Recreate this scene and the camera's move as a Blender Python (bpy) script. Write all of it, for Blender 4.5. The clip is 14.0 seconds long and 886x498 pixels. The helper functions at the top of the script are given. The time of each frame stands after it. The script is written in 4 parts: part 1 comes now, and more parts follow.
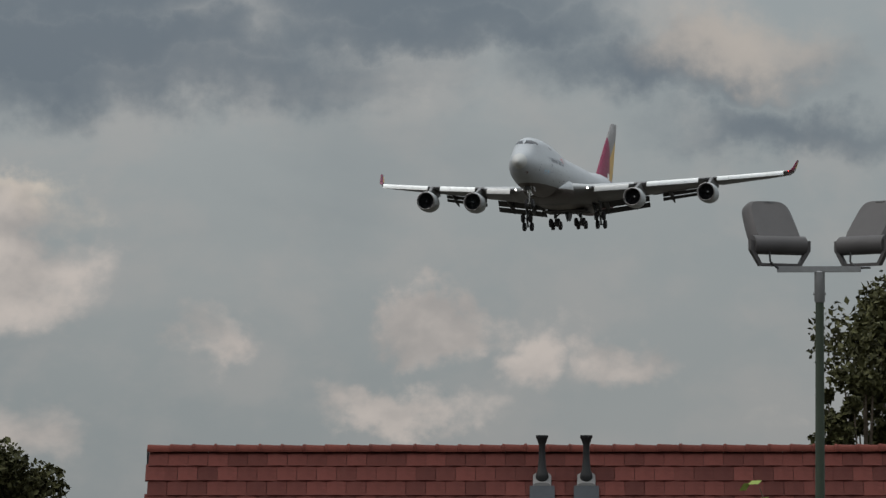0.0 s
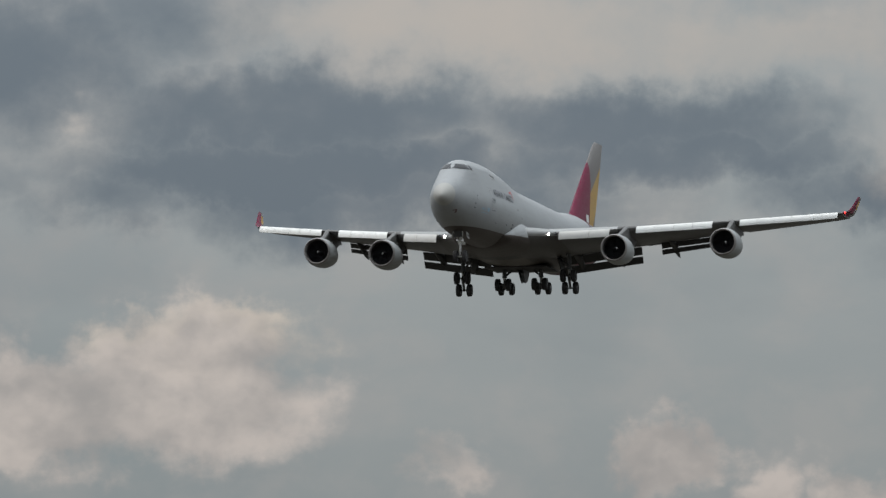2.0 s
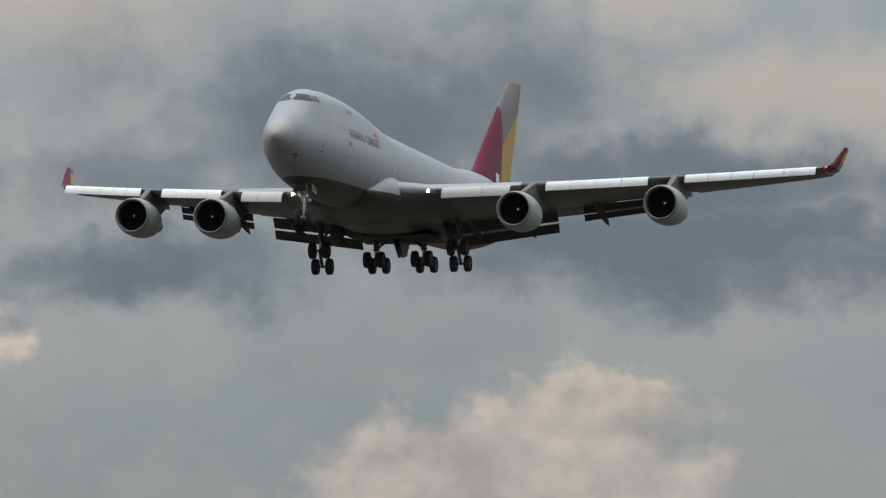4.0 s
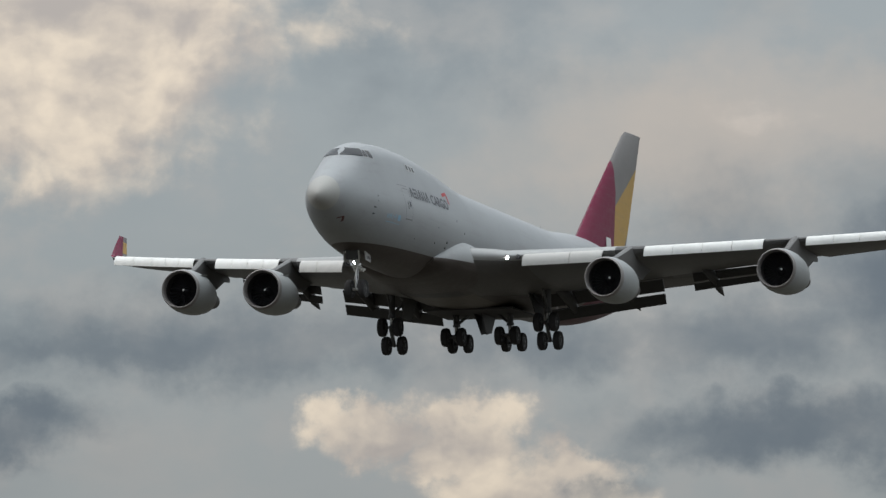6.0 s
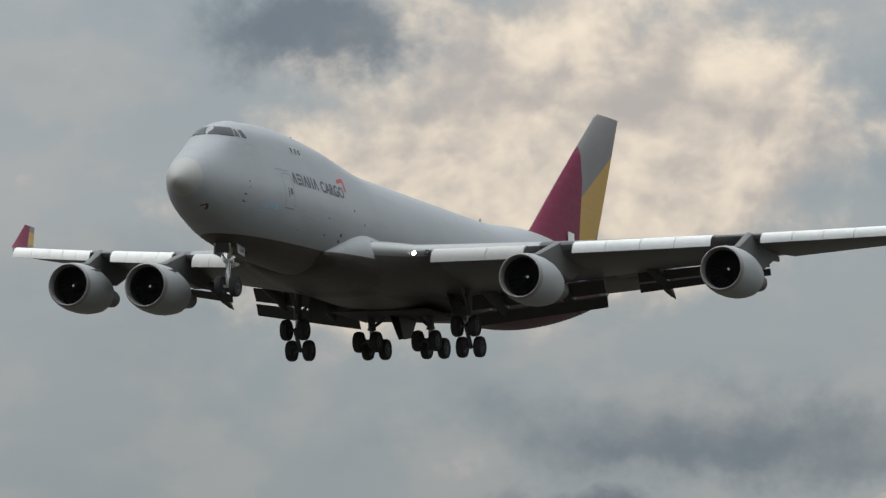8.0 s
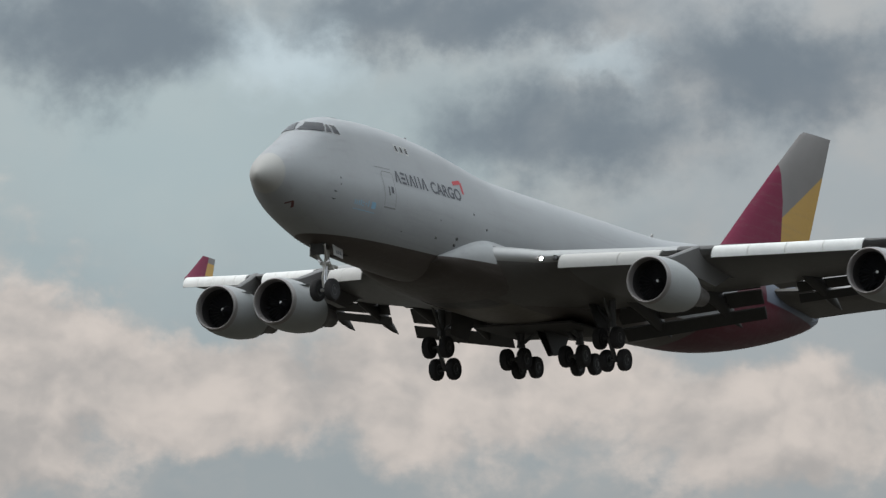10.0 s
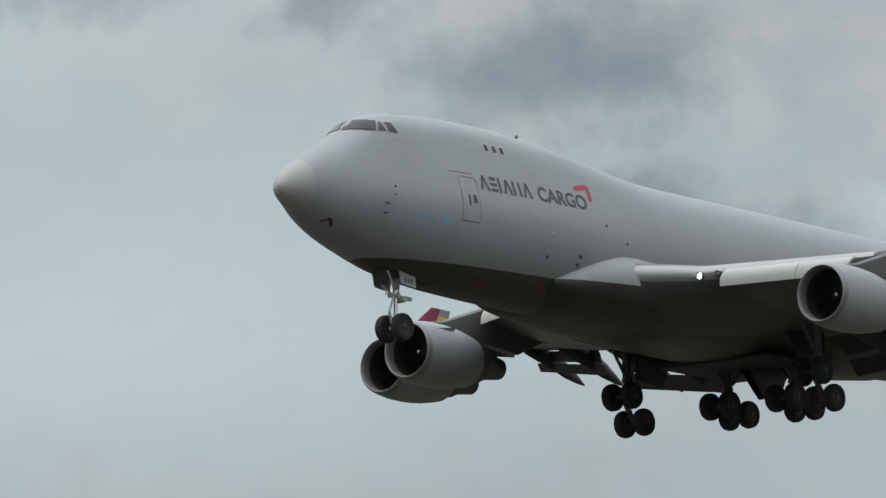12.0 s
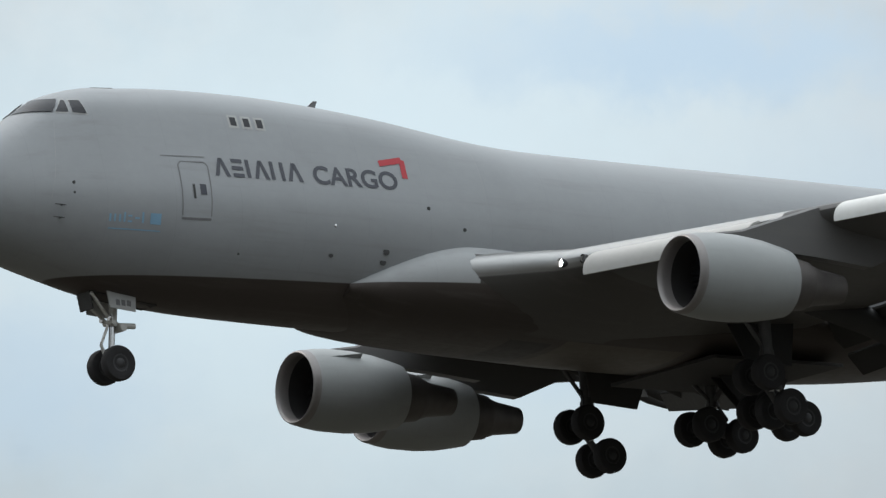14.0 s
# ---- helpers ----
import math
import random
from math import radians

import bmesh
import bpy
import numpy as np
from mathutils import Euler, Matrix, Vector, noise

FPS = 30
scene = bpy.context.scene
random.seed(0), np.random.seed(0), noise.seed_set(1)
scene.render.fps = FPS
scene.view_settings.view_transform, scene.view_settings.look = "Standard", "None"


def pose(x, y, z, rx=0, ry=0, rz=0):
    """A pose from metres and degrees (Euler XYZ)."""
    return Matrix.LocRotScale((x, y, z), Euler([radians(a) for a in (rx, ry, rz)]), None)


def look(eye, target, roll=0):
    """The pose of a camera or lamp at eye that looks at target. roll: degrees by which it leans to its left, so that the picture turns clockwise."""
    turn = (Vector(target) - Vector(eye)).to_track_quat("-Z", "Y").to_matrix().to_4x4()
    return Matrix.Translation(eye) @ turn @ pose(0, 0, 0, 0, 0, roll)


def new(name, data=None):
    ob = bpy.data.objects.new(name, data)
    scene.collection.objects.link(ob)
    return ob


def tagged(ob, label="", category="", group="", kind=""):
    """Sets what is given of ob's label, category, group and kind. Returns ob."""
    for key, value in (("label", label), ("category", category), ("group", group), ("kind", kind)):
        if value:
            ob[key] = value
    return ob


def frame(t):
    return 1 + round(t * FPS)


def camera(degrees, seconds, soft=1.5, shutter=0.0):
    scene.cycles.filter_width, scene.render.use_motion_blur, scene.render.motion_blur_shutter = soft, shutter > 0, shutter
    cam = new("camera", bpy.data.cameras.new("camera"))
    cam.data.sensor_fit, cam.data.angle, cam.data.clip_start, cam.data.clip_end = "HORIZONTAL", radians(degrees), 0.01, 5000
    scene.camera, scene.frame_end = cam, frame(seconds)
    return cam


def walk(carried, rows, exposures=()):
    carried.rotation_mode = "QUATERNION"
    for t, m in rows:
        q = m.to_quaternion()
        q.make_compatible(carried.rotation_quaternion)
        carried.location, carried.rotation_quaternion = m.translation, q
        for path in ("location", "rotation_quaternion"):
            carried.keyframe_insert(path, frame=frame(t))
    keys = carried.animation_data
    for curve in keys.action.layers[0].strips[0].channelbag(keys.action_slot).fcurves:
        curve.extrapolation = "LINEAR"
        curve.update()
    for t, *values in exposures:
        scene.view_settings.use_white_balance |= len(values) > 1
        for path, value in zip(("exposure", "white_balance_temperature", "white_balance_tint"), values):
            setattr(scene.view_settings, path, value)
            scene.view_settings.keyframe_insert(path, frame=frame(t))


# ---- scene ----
cam = camera(5.324, 14.0, soft=1.4)
EYE = (0.0, 0.0, 1.7)


def gaze(azimuth, elevation):
    """Camera pose on the tripod, by compass angle and height above the horizon."""
    return pose(*EYE, 90 + elevation, 0, -azimuth)


walk(cam, [
    (0.0, gaze(-11.389, 3.347)),
    (0.5, gaze(-11.600, 3.629)),
    (1.0, gaze(-11.950, 3.908)),
    (1.5, gaze(-12.340, 4.077)),
    (2.0, gaze(-12.816, 4.128)),
    (2.5, gaze(-13.326, 4.213)),
    (5.0, gaze(-16.306, 5.038)),
    (5.5, gaze(-17.148, 5.405)),
    (6.0, gaze(-18.888, 5.507)),
    (6.5, gaze(-19.421, 5.636)),
    (7.0, gaze(-19.839, 6.041)),
    (7.5, gaze(-20.971, 6.058)),
    (10.0, gaze(-29.133, 7.318)),
    (10.5, gaze(-31.257, 7.701)),
    (11.0, gaze(-34.222, 8.088)),
    (11.5, gaze(-36.845, 8.569)),
    (12.0, gaze(-39.838, 9.167)),
    (12.5, gaze(-43.093, 9.675)),
    (13.0, gaze(-47.520, 10.151)),
    (13.5, gaze(-51.522, 10.790)),
    (14.0, gaze(-56.678, 11.588)),
])

# cloud banks: azimuth, elevation, half width, half height (degrees), weight
BRIGHT_BANKS = [
    (-18.75, 4.38, 0.48, 0.27, 1.20),
    (-18.30, 4.00, 0.62, 0.40, 1.10),
    (-14.25, 3.58, 0.85, 0.25, 0.90),
    (-21.40, 6.69, 1.10, 0.72, 1.15),
    (-19.35, 4.44, 0.40, 0.19, 1.10),
    (-18.10, 4.18, 0.45, 0.20, 1.00),
    (-21.50, 6.75, 1.75, 0.95, 1.25),
    (-22.75, 6.30, 1.40, 0.81, 0.95),
    (-19.59, 6.77, 0.38, 0.34, 0.50),
]
DARK_BANKS = [
    (-12.93, 4.40, 1.83, 0.32, 1.00),
    (-13.58, 4.59, 2.21, 0.30, 1.15),
    (-11.61, 4.68, 1.78, 0.25, 1.00),
    (-9.30, 4.08, 0.95, 0.22, 0.85),
    (-9.98, 4.47, 1.10, 0.28, 1.05),
    (-14.80, 4.42, 0.72, 0.25, 0.80),
    (-15.55, 5.27, 1.40, 0.68, 1.15),
    (-14.53, 5.39, 0.68, 0.30, 0.70),
    (-13.78, 4.91, 2.04, 0.38, 1.10),
    (-11.74, 4.88, 1.61, 0.32, 1.05),
    (-16.86, 4.40, 1.15, 0.30, 1.00),
    (-14.72, 5.52, 1.27, 0.59, 0.80),
    (-18.76, 5.08, 0.72, 0.51, 0.70),
    (-17.92, 4.07, 0.30, 0.13, 0.80),
    (-16.42, 6.13, 0.85, 0.51, 0.40),
    (-20.66, 4.93, 1.78, 0.21, 0.80),
    (-18.18, 4.96, 1.40, 0.30, 0.70),
    (-17.16, 5.71, 0.85, 0.85, 0.50),
    (-21.57, 4.42, 0.72, 0.25, 1.00),
    (-17.10, 5.00, 1.20, 0.40, 0.75),
]
DARK_BANKS_MORE = [
    (-23.12, 7.42, 0.72, 0.32, 1.30),
    (-20.24, 4.97, 2.38, 0.34, 0.75),
    (-18.88, 7.01, 1.10, 0.76, 0.50),
    (-31.18, 8.61, 1.10, 0.47, 1.10),
    (-28.36, 8.00, 1.10, 0.40, 1.00),
    (-27.11, 8.37, 1.15, 0.47, 1.05),
    (-29.08, 8.75, 1.40, 0.30, 1.00),
    (-36.40, 8.85, 1.15, 0.40, 0.95),
    (-35.30, 8.94, 0.48, 0.40, 0.90),
    (-35.59, 8.47, 0.85, 0.28, 0.80),
    (-33.66, 9.38, 2.21, 0.51, 1.05),
    (-38.66, 9.18, 1.44, 0.51, 0.90),
    (-35.43, 9.83, 1.44, 0.34, 0.70),
    (-39.04, 10.29, 1.36, 0.59, 0.80),
    (-45.31, 8.97, 1.40, 0.50, 0.85),
    (-44.00, 8.90, 0.45, 0.22, 0.70),
    (-44.74, 10.97, 1.30, 0.30, 0.50),
    (-44.40, 10.73, 0.90, 0.28, 0.60),
]
DARK_BANKS_MORE_MORE = [
    (-43.20, 10.75, 1.10, 0.35, 0.55),
    (-42.10, 10.80, 0.85, 0.35, 0.62),
    (-40.56, 10.63, 0.55, 0.32, 0.65),
    (-51.13, 9.57, 1.10, 0.21, 0.50),
]
HEAP_BANKS = [
    (-12.86, 2.84, 0.34, 0.21, 0.60),
    (-10.23, 2.64, 0.42, 0.23, 0.75),
    (-11.67, 2.38, 0.55, 0.19, 0.75),
    (-13.85, 2.26, 0.47, 0.30, 0.50),
    (-10.89, 2.74, 0.30, 0.23, 0.60),
    (-14.39, 3.30, 0.93, 0.53, 1.00),
    (-11.57, 2.90, 0.45, 0.32, 1.05),
    (-15.14, 3.16, 1.05, 0.45, 0.95),
    (-27.20, 6.25, 1.05, 0.48, 0.95),
    (-31.75, 6.45, 0.80, 0.85, 1.15),
    (-33.07, 6.55, 1.27, 0.51, 0.95),
    (-31.88, 6.51, 1.40, 0.55, 1.05),
    (-30.52, 6.45, 1.49, 0.42, 1.00),
    (-29.10, 6.58, 1.40, 0.64, 1.05),
    (-34.98, 6.77, 1.10, 0.38, 0.85),
    (-33.83, 6.83, 1.10, 0.40, 0.90),
]
SOFT_BANKS = [
    (-9.55, 4.57, 0.70, 0.26, 0.95),
    (-12.60, 5.50, 1.60, 0.38, 0.85),
    (-11.10, 5.41, 1.61, 0.32, 0.65),
    (-13.81, 6.30, 0.70, 0.55, 0.95),
    (-17.50, 6.15, 1.40, 0.60, 0.80),
    (-16.60, 6.30, 1.30, 0.45, 0.60),
]
TEAL_BANKS = [
    (-30.67, 7.86, 2.38, 1.10, 0.90),
    (-36.04, 7.62, 3.40, 1.10, 0.95),
    (-40.80, 8.90, 3.82, 1.53, 0.95),
    (-44.06, 10.15, 3.82, 1.78, 0.80),
]
PALE_BANKS = [
    (-57.30, 11.59, 4.67, 2.55, 1.00),
    (-48.49, 9.95, 3.82, 1.91, 0.60),
    (-43.38, 8.46, 3.82, 0.85, 0.40),
    (-30.13, 8.51, 0.51, 0.28, 0.70),
    (-28.13, 8.44, 0.30, 0.17, 0.50),
    (-36.68, 9.35, 0.72, 0.25, 0.50),
    (-32.88, 8.87, 0.38, 0.25, 0.50),
]
BLUE_BANKS = [
    (-53.17, 11.85, 1.78, 0.68, 0.35),
    (-49.94, 12.08, 1.61, 0.38, 0.50),
    (-55.10, 12.78, 1.61, 0.30, 0.90),
    (-59.14, 10.74, 0.85, 0.51, 0.60),
    (-56.28, 10.91, 1.27, 0.25, 0.30),
    (-45.35, 10.39, 1.27, 0.85, 0.35),
]

# ---- sky, sun ----
SUN_ELEVATION, SUN_AZIMUTH = 52.0, -118.0


def math_node(nt, op, a, b=None, c=None, clamp=False):
    n = nt.nodes.new("ShaderNodeMath")
    n.operation, n.use_clamp = op, clamp
    for i, v in enumerate((a, b, c)):
        if v is None:
            continue
        if isinstance(v, (int, float)):
            n.inputs[i].default_value = v
        else:
            nt.links.new(v, n.inputs[i])
    return n.outputs[0]


def vec_node(nt, op, a, b=None):
    n = nt.nodes.new("ShaderNodeVectorMath")
    n.operation = op
    for i, v in enumerate((a, b)):
        if v is None:
            continue
        if isinstance(v, tuple):
            n.inputs[i].default_value = v
        else:
            nt.links.new(v, n.inputs[i])
    return n.outputs[1] if op == "LENGTH" else n.outputs[0]


def noise_node(nt, vector, scale, detail=6.0, rough=0.55):
    n = nt.nodes.new("ShaderNodeTexNoise")
    n.inputs["Scale"].default_value = scale
    n.inputs["Detail"].default_value = detail
    n.inputs["Roughness"].default_value = rough
    if vector is not None:
        nt.links.new(vector, n.inputs["Vector"])
    return n


def mix_color(nt, factor, a, b, blend="MIX"):
    n = nt.nodes.new("ShaderNodeMix")
    n.data_type, n.blend_type = "RGBA", blend
    for slot, v in ((0, factor), (6, a), (7, b)):
        if isinstance(v, (int, float)):
            n.inputs[slot].default_value = v
        elif isinstance(v, tuple):
            n.inputs[slot].default_value = (*v, 1.0)
        else:
            nt.links.new(v, n.inputs[slot])
    return n.outputs[2]


def step_node(nt, value, low, high):
    n = nt.nodes.new("ShaderNodeMapRange")
    n.interpolation_type = "SMOOTHSTEP"
    n.inputs[1].default_value, n.inputs[2].default_value = low, high
    nt.links.new(value, n.inputs[0])
    return n.outputs[0]


def make_world():
    world = bpy.data.worlds.new("cloudy_evening")
    scene.world = world
    world.use_nodes = True
    nt = world.node_tree
    nt.nodes.clear()
    out = nt.nodes.new("ShaderNodeOutputWorld")
    background = nt.nodes.new("ShaderNodeBackground")
    nt.links.new(background.outputs[0], out.inputs[0])
    coords = nt.nodes.new("ShaderNodeTexCoord")
    split = nt.nodes.new("ShaderNodeSeparateXYZ")
    nt.links.new(coords.outputs["Generated"], split.inputs[0])
    # compass angle and height in degrees
    u = math_node(nt, "MULTIPLY", math_node(nt, "ARCTAN2", split.outputs[0], split.outputs[1]), 57.2958)
    v = math_node(nt, "MULTIPLY", math_node(nt, "ARCSINE", split.outputs[2]), 57.2958)
    join = nt.nodes.new("ShaderNodeCombineXYZ")
    nt.links.new(u, join.inputs[0])
    nt.links.new(v, join.inputs[1])
    flat = join.outputs[0]
    # billowing: the field is pushed about at two sizes
    shove = noise_node(nt, flat, 0.9, 3.5, 0.5).outputs["Color"]
    shove = vec_node(nt, "MULTIPLY", vec_node(nt, "SUBTRACT", shove, (0.5, 0.5, 0.5)), (1.3, 0.8, 0.0))
    curl = noise_node(nt, flat, 2.6, 5.0, 0.6).outputs["Color"]
    curl = vec_node(nt, "MULTIPLY", vec_node(nt, "SUBTRACT", curl, (0.5, 0.5, 0.5)), (0.75, 0.6, 0.0))
    warped = vec_node(nt, "ADD", vec_node(nt, "ADD", flat, vec_node(nt, "MULTIPLY", shove, (0.4, 0.4, 0.0))), curl)

    def bank(rows):
        total = None
        for au, av, ru, rv, weight in rows:
            d = vec_node(nt, "MULTIPLY", vec_node(nt, "SUBTRACT", warped, (au, av, 0.0)), (1 / ru, 1 / rv, 0.0))
            d = vec_node(nt, "LENGTH", d)
            g = math_node(nt, "MULTIPLY", step_node(nt, d, 1.5, 0.1), weight)
            total = g if total is None else math_node(nt, "MAXIMUM", total, g)
        return total

    mild = vec_node(nt, "ADD", flat, vec_node(nt, "MULTIPLY", shove, (0.3, 0.3, 0.0)))
    soft = noise_node(nt, vec_node(nt, "MULTIPLY", mild, (1.0, 1.3, 1.0)), 1.15, 7.0, 0.55).outputs["Fac"]
    # rounded heads: cells of two sizes under the soft noise
    def heads(field):
        cells = nt.nodes.new("ShaderNodeTexVoronoi")
        cells.feature, cells.normalize = "SMOOTH_F1", True
        cells.inputs["Scale"].default_value, cells.inputs["Detail"].default_value = 1.5, 3.5
        cells.inputs["Roughness"].default_value, cells.inputs["Smoothness"].default_value = 0.55, 0.7
        nt.links.new(vec_node(nt, "MULTIPLY", field, (1.0, 1.25, 1.0)), cells.inputs["Vector"])
        return cells.outputs["Distance"]

    bumpy = vec_node(nt, "ADD", mild, vec_node(nt, "MULTIPLY", curl, (0.3, 0.3, 0.0)))
    cell = heads(bumpy)
    billow = math_node(nt, "MULTIPLY_ADD", math_node(nt, "SUBTRACT", 0.35, cell), 0.45, soft)
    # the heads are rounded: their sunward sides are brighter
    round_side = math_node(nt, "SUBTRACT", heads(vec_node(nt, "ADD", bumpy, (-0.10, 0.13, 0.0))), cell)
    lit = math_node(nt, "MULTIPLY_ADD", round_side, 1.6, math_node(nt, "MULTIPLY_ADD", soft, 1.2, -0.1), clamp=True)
    broad = noise_node(nt, vec_node(nt, "MULTIPLY", flat, (1.0, 2.2, 1.0)), 0.16, 4.0, 0.5).outputs["Fac"]
    wisp = math_node(nt, "SUBTRACT", billow, 0.5)

    bright = math_node(nt, "MULTIPLY_ADD", wisp, 1.15, bank(BRIGHT_BANKS))
    bright = step_node(nt, bright, 0.22, 0.85)
    heap = math_node(nt, "MULTIPLY_ADD", wisp, 1.5, bank(HEAP_BANKS))
    heap = step_node(nt, heap, 0.26, 0.78)
    dark = math_node(nt, "MULTIPLY_ADD", wisp, -1.0, bank(DARK_BANKS + DARK_BANKS_MORE + DARK_BANKS_MORE_MORE))
    dark = step_node(nt, dark, 0.06, 1.1)

    sky = nt.nodes.new("ShaderNodeTexSky")
    sky.sky_type, sky.sun_disc = "NISHITA", False
    sky.sun_elevation, sky.sun_rotation = radians(SUN_ELEVATION), radians(SUN_AZIMUTH)
    sky.dust_density = 2.0
    clear = mix_color(nt, 1.0, sky.outputs[0], (0.10, 0.10, 0.10), "MULTIPLY")
    # a thin veil of cloud over all, thicker in patches
    veil = step_node(nt, broad, 0.3, 0.7)
    color = mix_color(nt, 0.86, clear, mix_color(nt, veil, (0.315, 0.355, 0.372), (0.395, 0.415, 0.42)))
    color = mix_color(nt, math_node(nt, "MULTIPLY", step_node(nt, billow, 0.45, 0.68), 0.5), color, (0.43, 0.425, 0.415))
    lull = noise_node(nt, vec_node(nt, "MULTIPLY", mild, (1.0, 2.0, 1.0)), 0.55, 5.0, 0.5).outputs["Fac"]
    color = mix_color(nt, math_node(nt, "MULTIPLY", step_node(nt, lull, 0.48, 0.72), 0.24), color, (0.22, 0.255, 0.28))
    color = mix_color(nt, math_node(nt, "MULTIPLY", bank(TEAL_BANKS), 0.85), color, (0.385, 0.475, 0.495))
    color = mix_color(nt, math_node(nt, "MULTIPLY", bank(PALE_BANKS), 0.9), color, (0.535, 0.64, 0.695))
    color = mix_color(nt, math_node(nt, "MULTIPLY", bank(BLUE_BANKS), 0.8), color, (0.37, 0.49, 0.61))
    color = mix_color(nt, math_node(nt, "MULTIPLY", dark, 0.92), color, (0.15, 0.185, 0.22))
    glow = step_node(nt, math_node(nt, "MULTIPLY_ADD", wisp, 0.45, bank(SOFT_BANKS)), 0.05, 1.1)
    color = mix_color(nt, math_node(nt, "MULTIPLY", glow, 0.9), color, (0.52, 0.475, 0.43))
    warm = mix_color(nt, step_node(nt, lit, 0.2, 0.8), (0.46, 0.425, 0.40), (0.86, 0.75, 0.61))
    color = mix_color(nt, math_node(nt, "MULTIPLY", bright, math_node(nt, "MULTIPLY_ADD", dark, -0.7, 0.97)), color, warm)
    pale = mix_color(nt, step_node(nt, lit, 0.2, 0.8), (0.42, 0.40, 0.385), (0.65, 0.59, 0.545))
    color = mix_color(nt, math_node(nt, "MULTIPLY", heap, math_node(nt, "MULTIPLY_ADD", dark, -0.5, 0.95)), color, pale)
    # a clouded sky is brighter overhead than near the horizon
    up = math_node(nt, "MAXIMUM", split.outputs[2], 0.0)
    rise = math_node(nt, "MULTIPLY_ADD", up, math_node(nt, "MULTIPLY_ADD", up, 2.2, 2.9), 0.64)
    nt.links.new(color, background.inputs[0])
    nt.links.new(rise, background.inputs[1])


make_world()
sun = new("sun", bpy.data.lights.new("sun", "SUN"))
sun.data.energy, sun.data.angle, sun.data.color = 0.75, radians(14), (1.0, 0.95, 0.88)
a, e = radians(SUN_AZIMUTH), radians(SUN_ELEVATION)
sun.matrix_world = look((math.sin(a) * math.cos(e) * 60, math.cos(a) * math.cos(e) * 60, math.sin(e) * 60), (0, 0, 0))


# ---- materials ----
def material(name, base, rough=0.5, metal=0.0, grain=8.0, spread=0.12, stain=0.6, stain_spread=0.12, bump=0.0, bump_scale=40.0, coat=0.0, gloss=0.3):
    """A surface of one base colour with fine grain, broad stains and a slight relief, in metres."""
    m = bpy.data.materials.new(name)
    m.use_nodes = True
    nt = m.node_tree
    shader = nt.nodes["Principled BSDF"]
    coords = nt.nodes.new("ShaderNodeTexCoord").outputs["Object"]
    fine = noise_node(nt, coords, grain, 5.0, 0.6).outputs["Fac"]
    broad = noise_node(nt, coords, stain, 4.0, 0.55).outputs["Fac"]
    dark = tuple(c * (1 - 1.6 * spread) for c in base)
    light = tuple(min(1.0, c * (1 + 1.6 * spread)) for c in base)
    color = mix_color(nt, fine, dark, light)
    color = mix_color(nt, math_node(nt, "MULTIPLY", step_node(nt, broad, 0.4, 0.75), stain_spread * 2), color, tuple(c * 0.55 for c in base))
    nt.links.new(color, shader.inputs["Base Color"])
    nt.links.new(math_node(nt, "MULTIPLY_ADD", fine, 0.2, rough - 0.1, clamp=True), shader.inputs["Roughness"])
    shader.inputs["Metallic"].default_value = metal
    shader.inputs["Specular IOR Level"].default_value = gloss
    shader.inputs["Coat Weight"].default_value = coat
    if bump:
        b = nt.nodes.new("ShaderNodeBump")
        b.inputs["Strength"].default_value, b.inputs["Distance"].default_value = bump, 0.02
        nt.links.new(noise_node(nt, coords, bump_scale, 6.0, 0.6).outputs["Fac"], b.inputs["Height"])
        nt.links.new(b.outputs[0], shader.inputs["Normal"])
    return m


def livery(name, base, fields):
    """Aircraft paint with seams and streaks. fields: function of (nt, station, y, z) -> list of (mask, colour)."""
    m = material(name, base, 0.42, 0.0, 3.0, 0.035, 0.35, 0.07, gloss=0.14)
    nt = m.node_tree
    shader = nt.nodes["Principled BSDF"]
    coords = nt.nodes.new("ShaderNodeTexCoord").outputs["Object"]
    split = nt.nodes.new("ShaderNodeSeparateXYZ")
    nt.links.new(coords, split.inputs[0])
    station = math_node(nt, "SUBTRACT", 32.0, split.outputs[0])
    color = shader.inputs["Base Color"].links[0].from_socket
    for mask, paint in fields(nt, station, split.outputs[1], split.outputs[2]):
        color = mix_color(nt, mask, color, paint)
    # grime streaked along the airflow
    streak = noise_node(nt, vec_node(nt, "MULTIPLY", coords, (0.12, 1.6, 1.6)), 1.5, 5.0, 0.6).outputs["Fac"]
    color = mix_color(nt, math_node(nt, "MULTIPLY", step_node(nt, streak, 0.5, 0.8), 0.22), color, (0.16, 0.15, 0.14))
    # skin seams, ring by ring
    ring = math_node(nt, "ABSOLUTE", math_node(nt, "SUBTRACT", math_node(nt, "FRACT", math_node(nt, "DIVIDE", station, 2.55)), 0.5))
    seam = step_node(nt, ring, 0.006, 0.0)
    color = mix_color(nt, math_node(nt, "MULTIPLY", seam, 0.13), color, (0.12, 0.12, 0.12))
    nt.links.new(color, shader.inputs["Base Color"])
    return m


def below(nt, value, edge, soft=0.02):
    return step_node(nt, math_node(nt, "SUBTRACT", value, edge) if not isinstance(edge, (int, float)) else math_node(nt, "SUBTRACT", value, float(edge)), soft, -soft)


RED, YELLOW, GREY = (0.155, 0.009, 0.040), (0.44, 0.27, 0.07), (0.19, 0.18, 0.175)


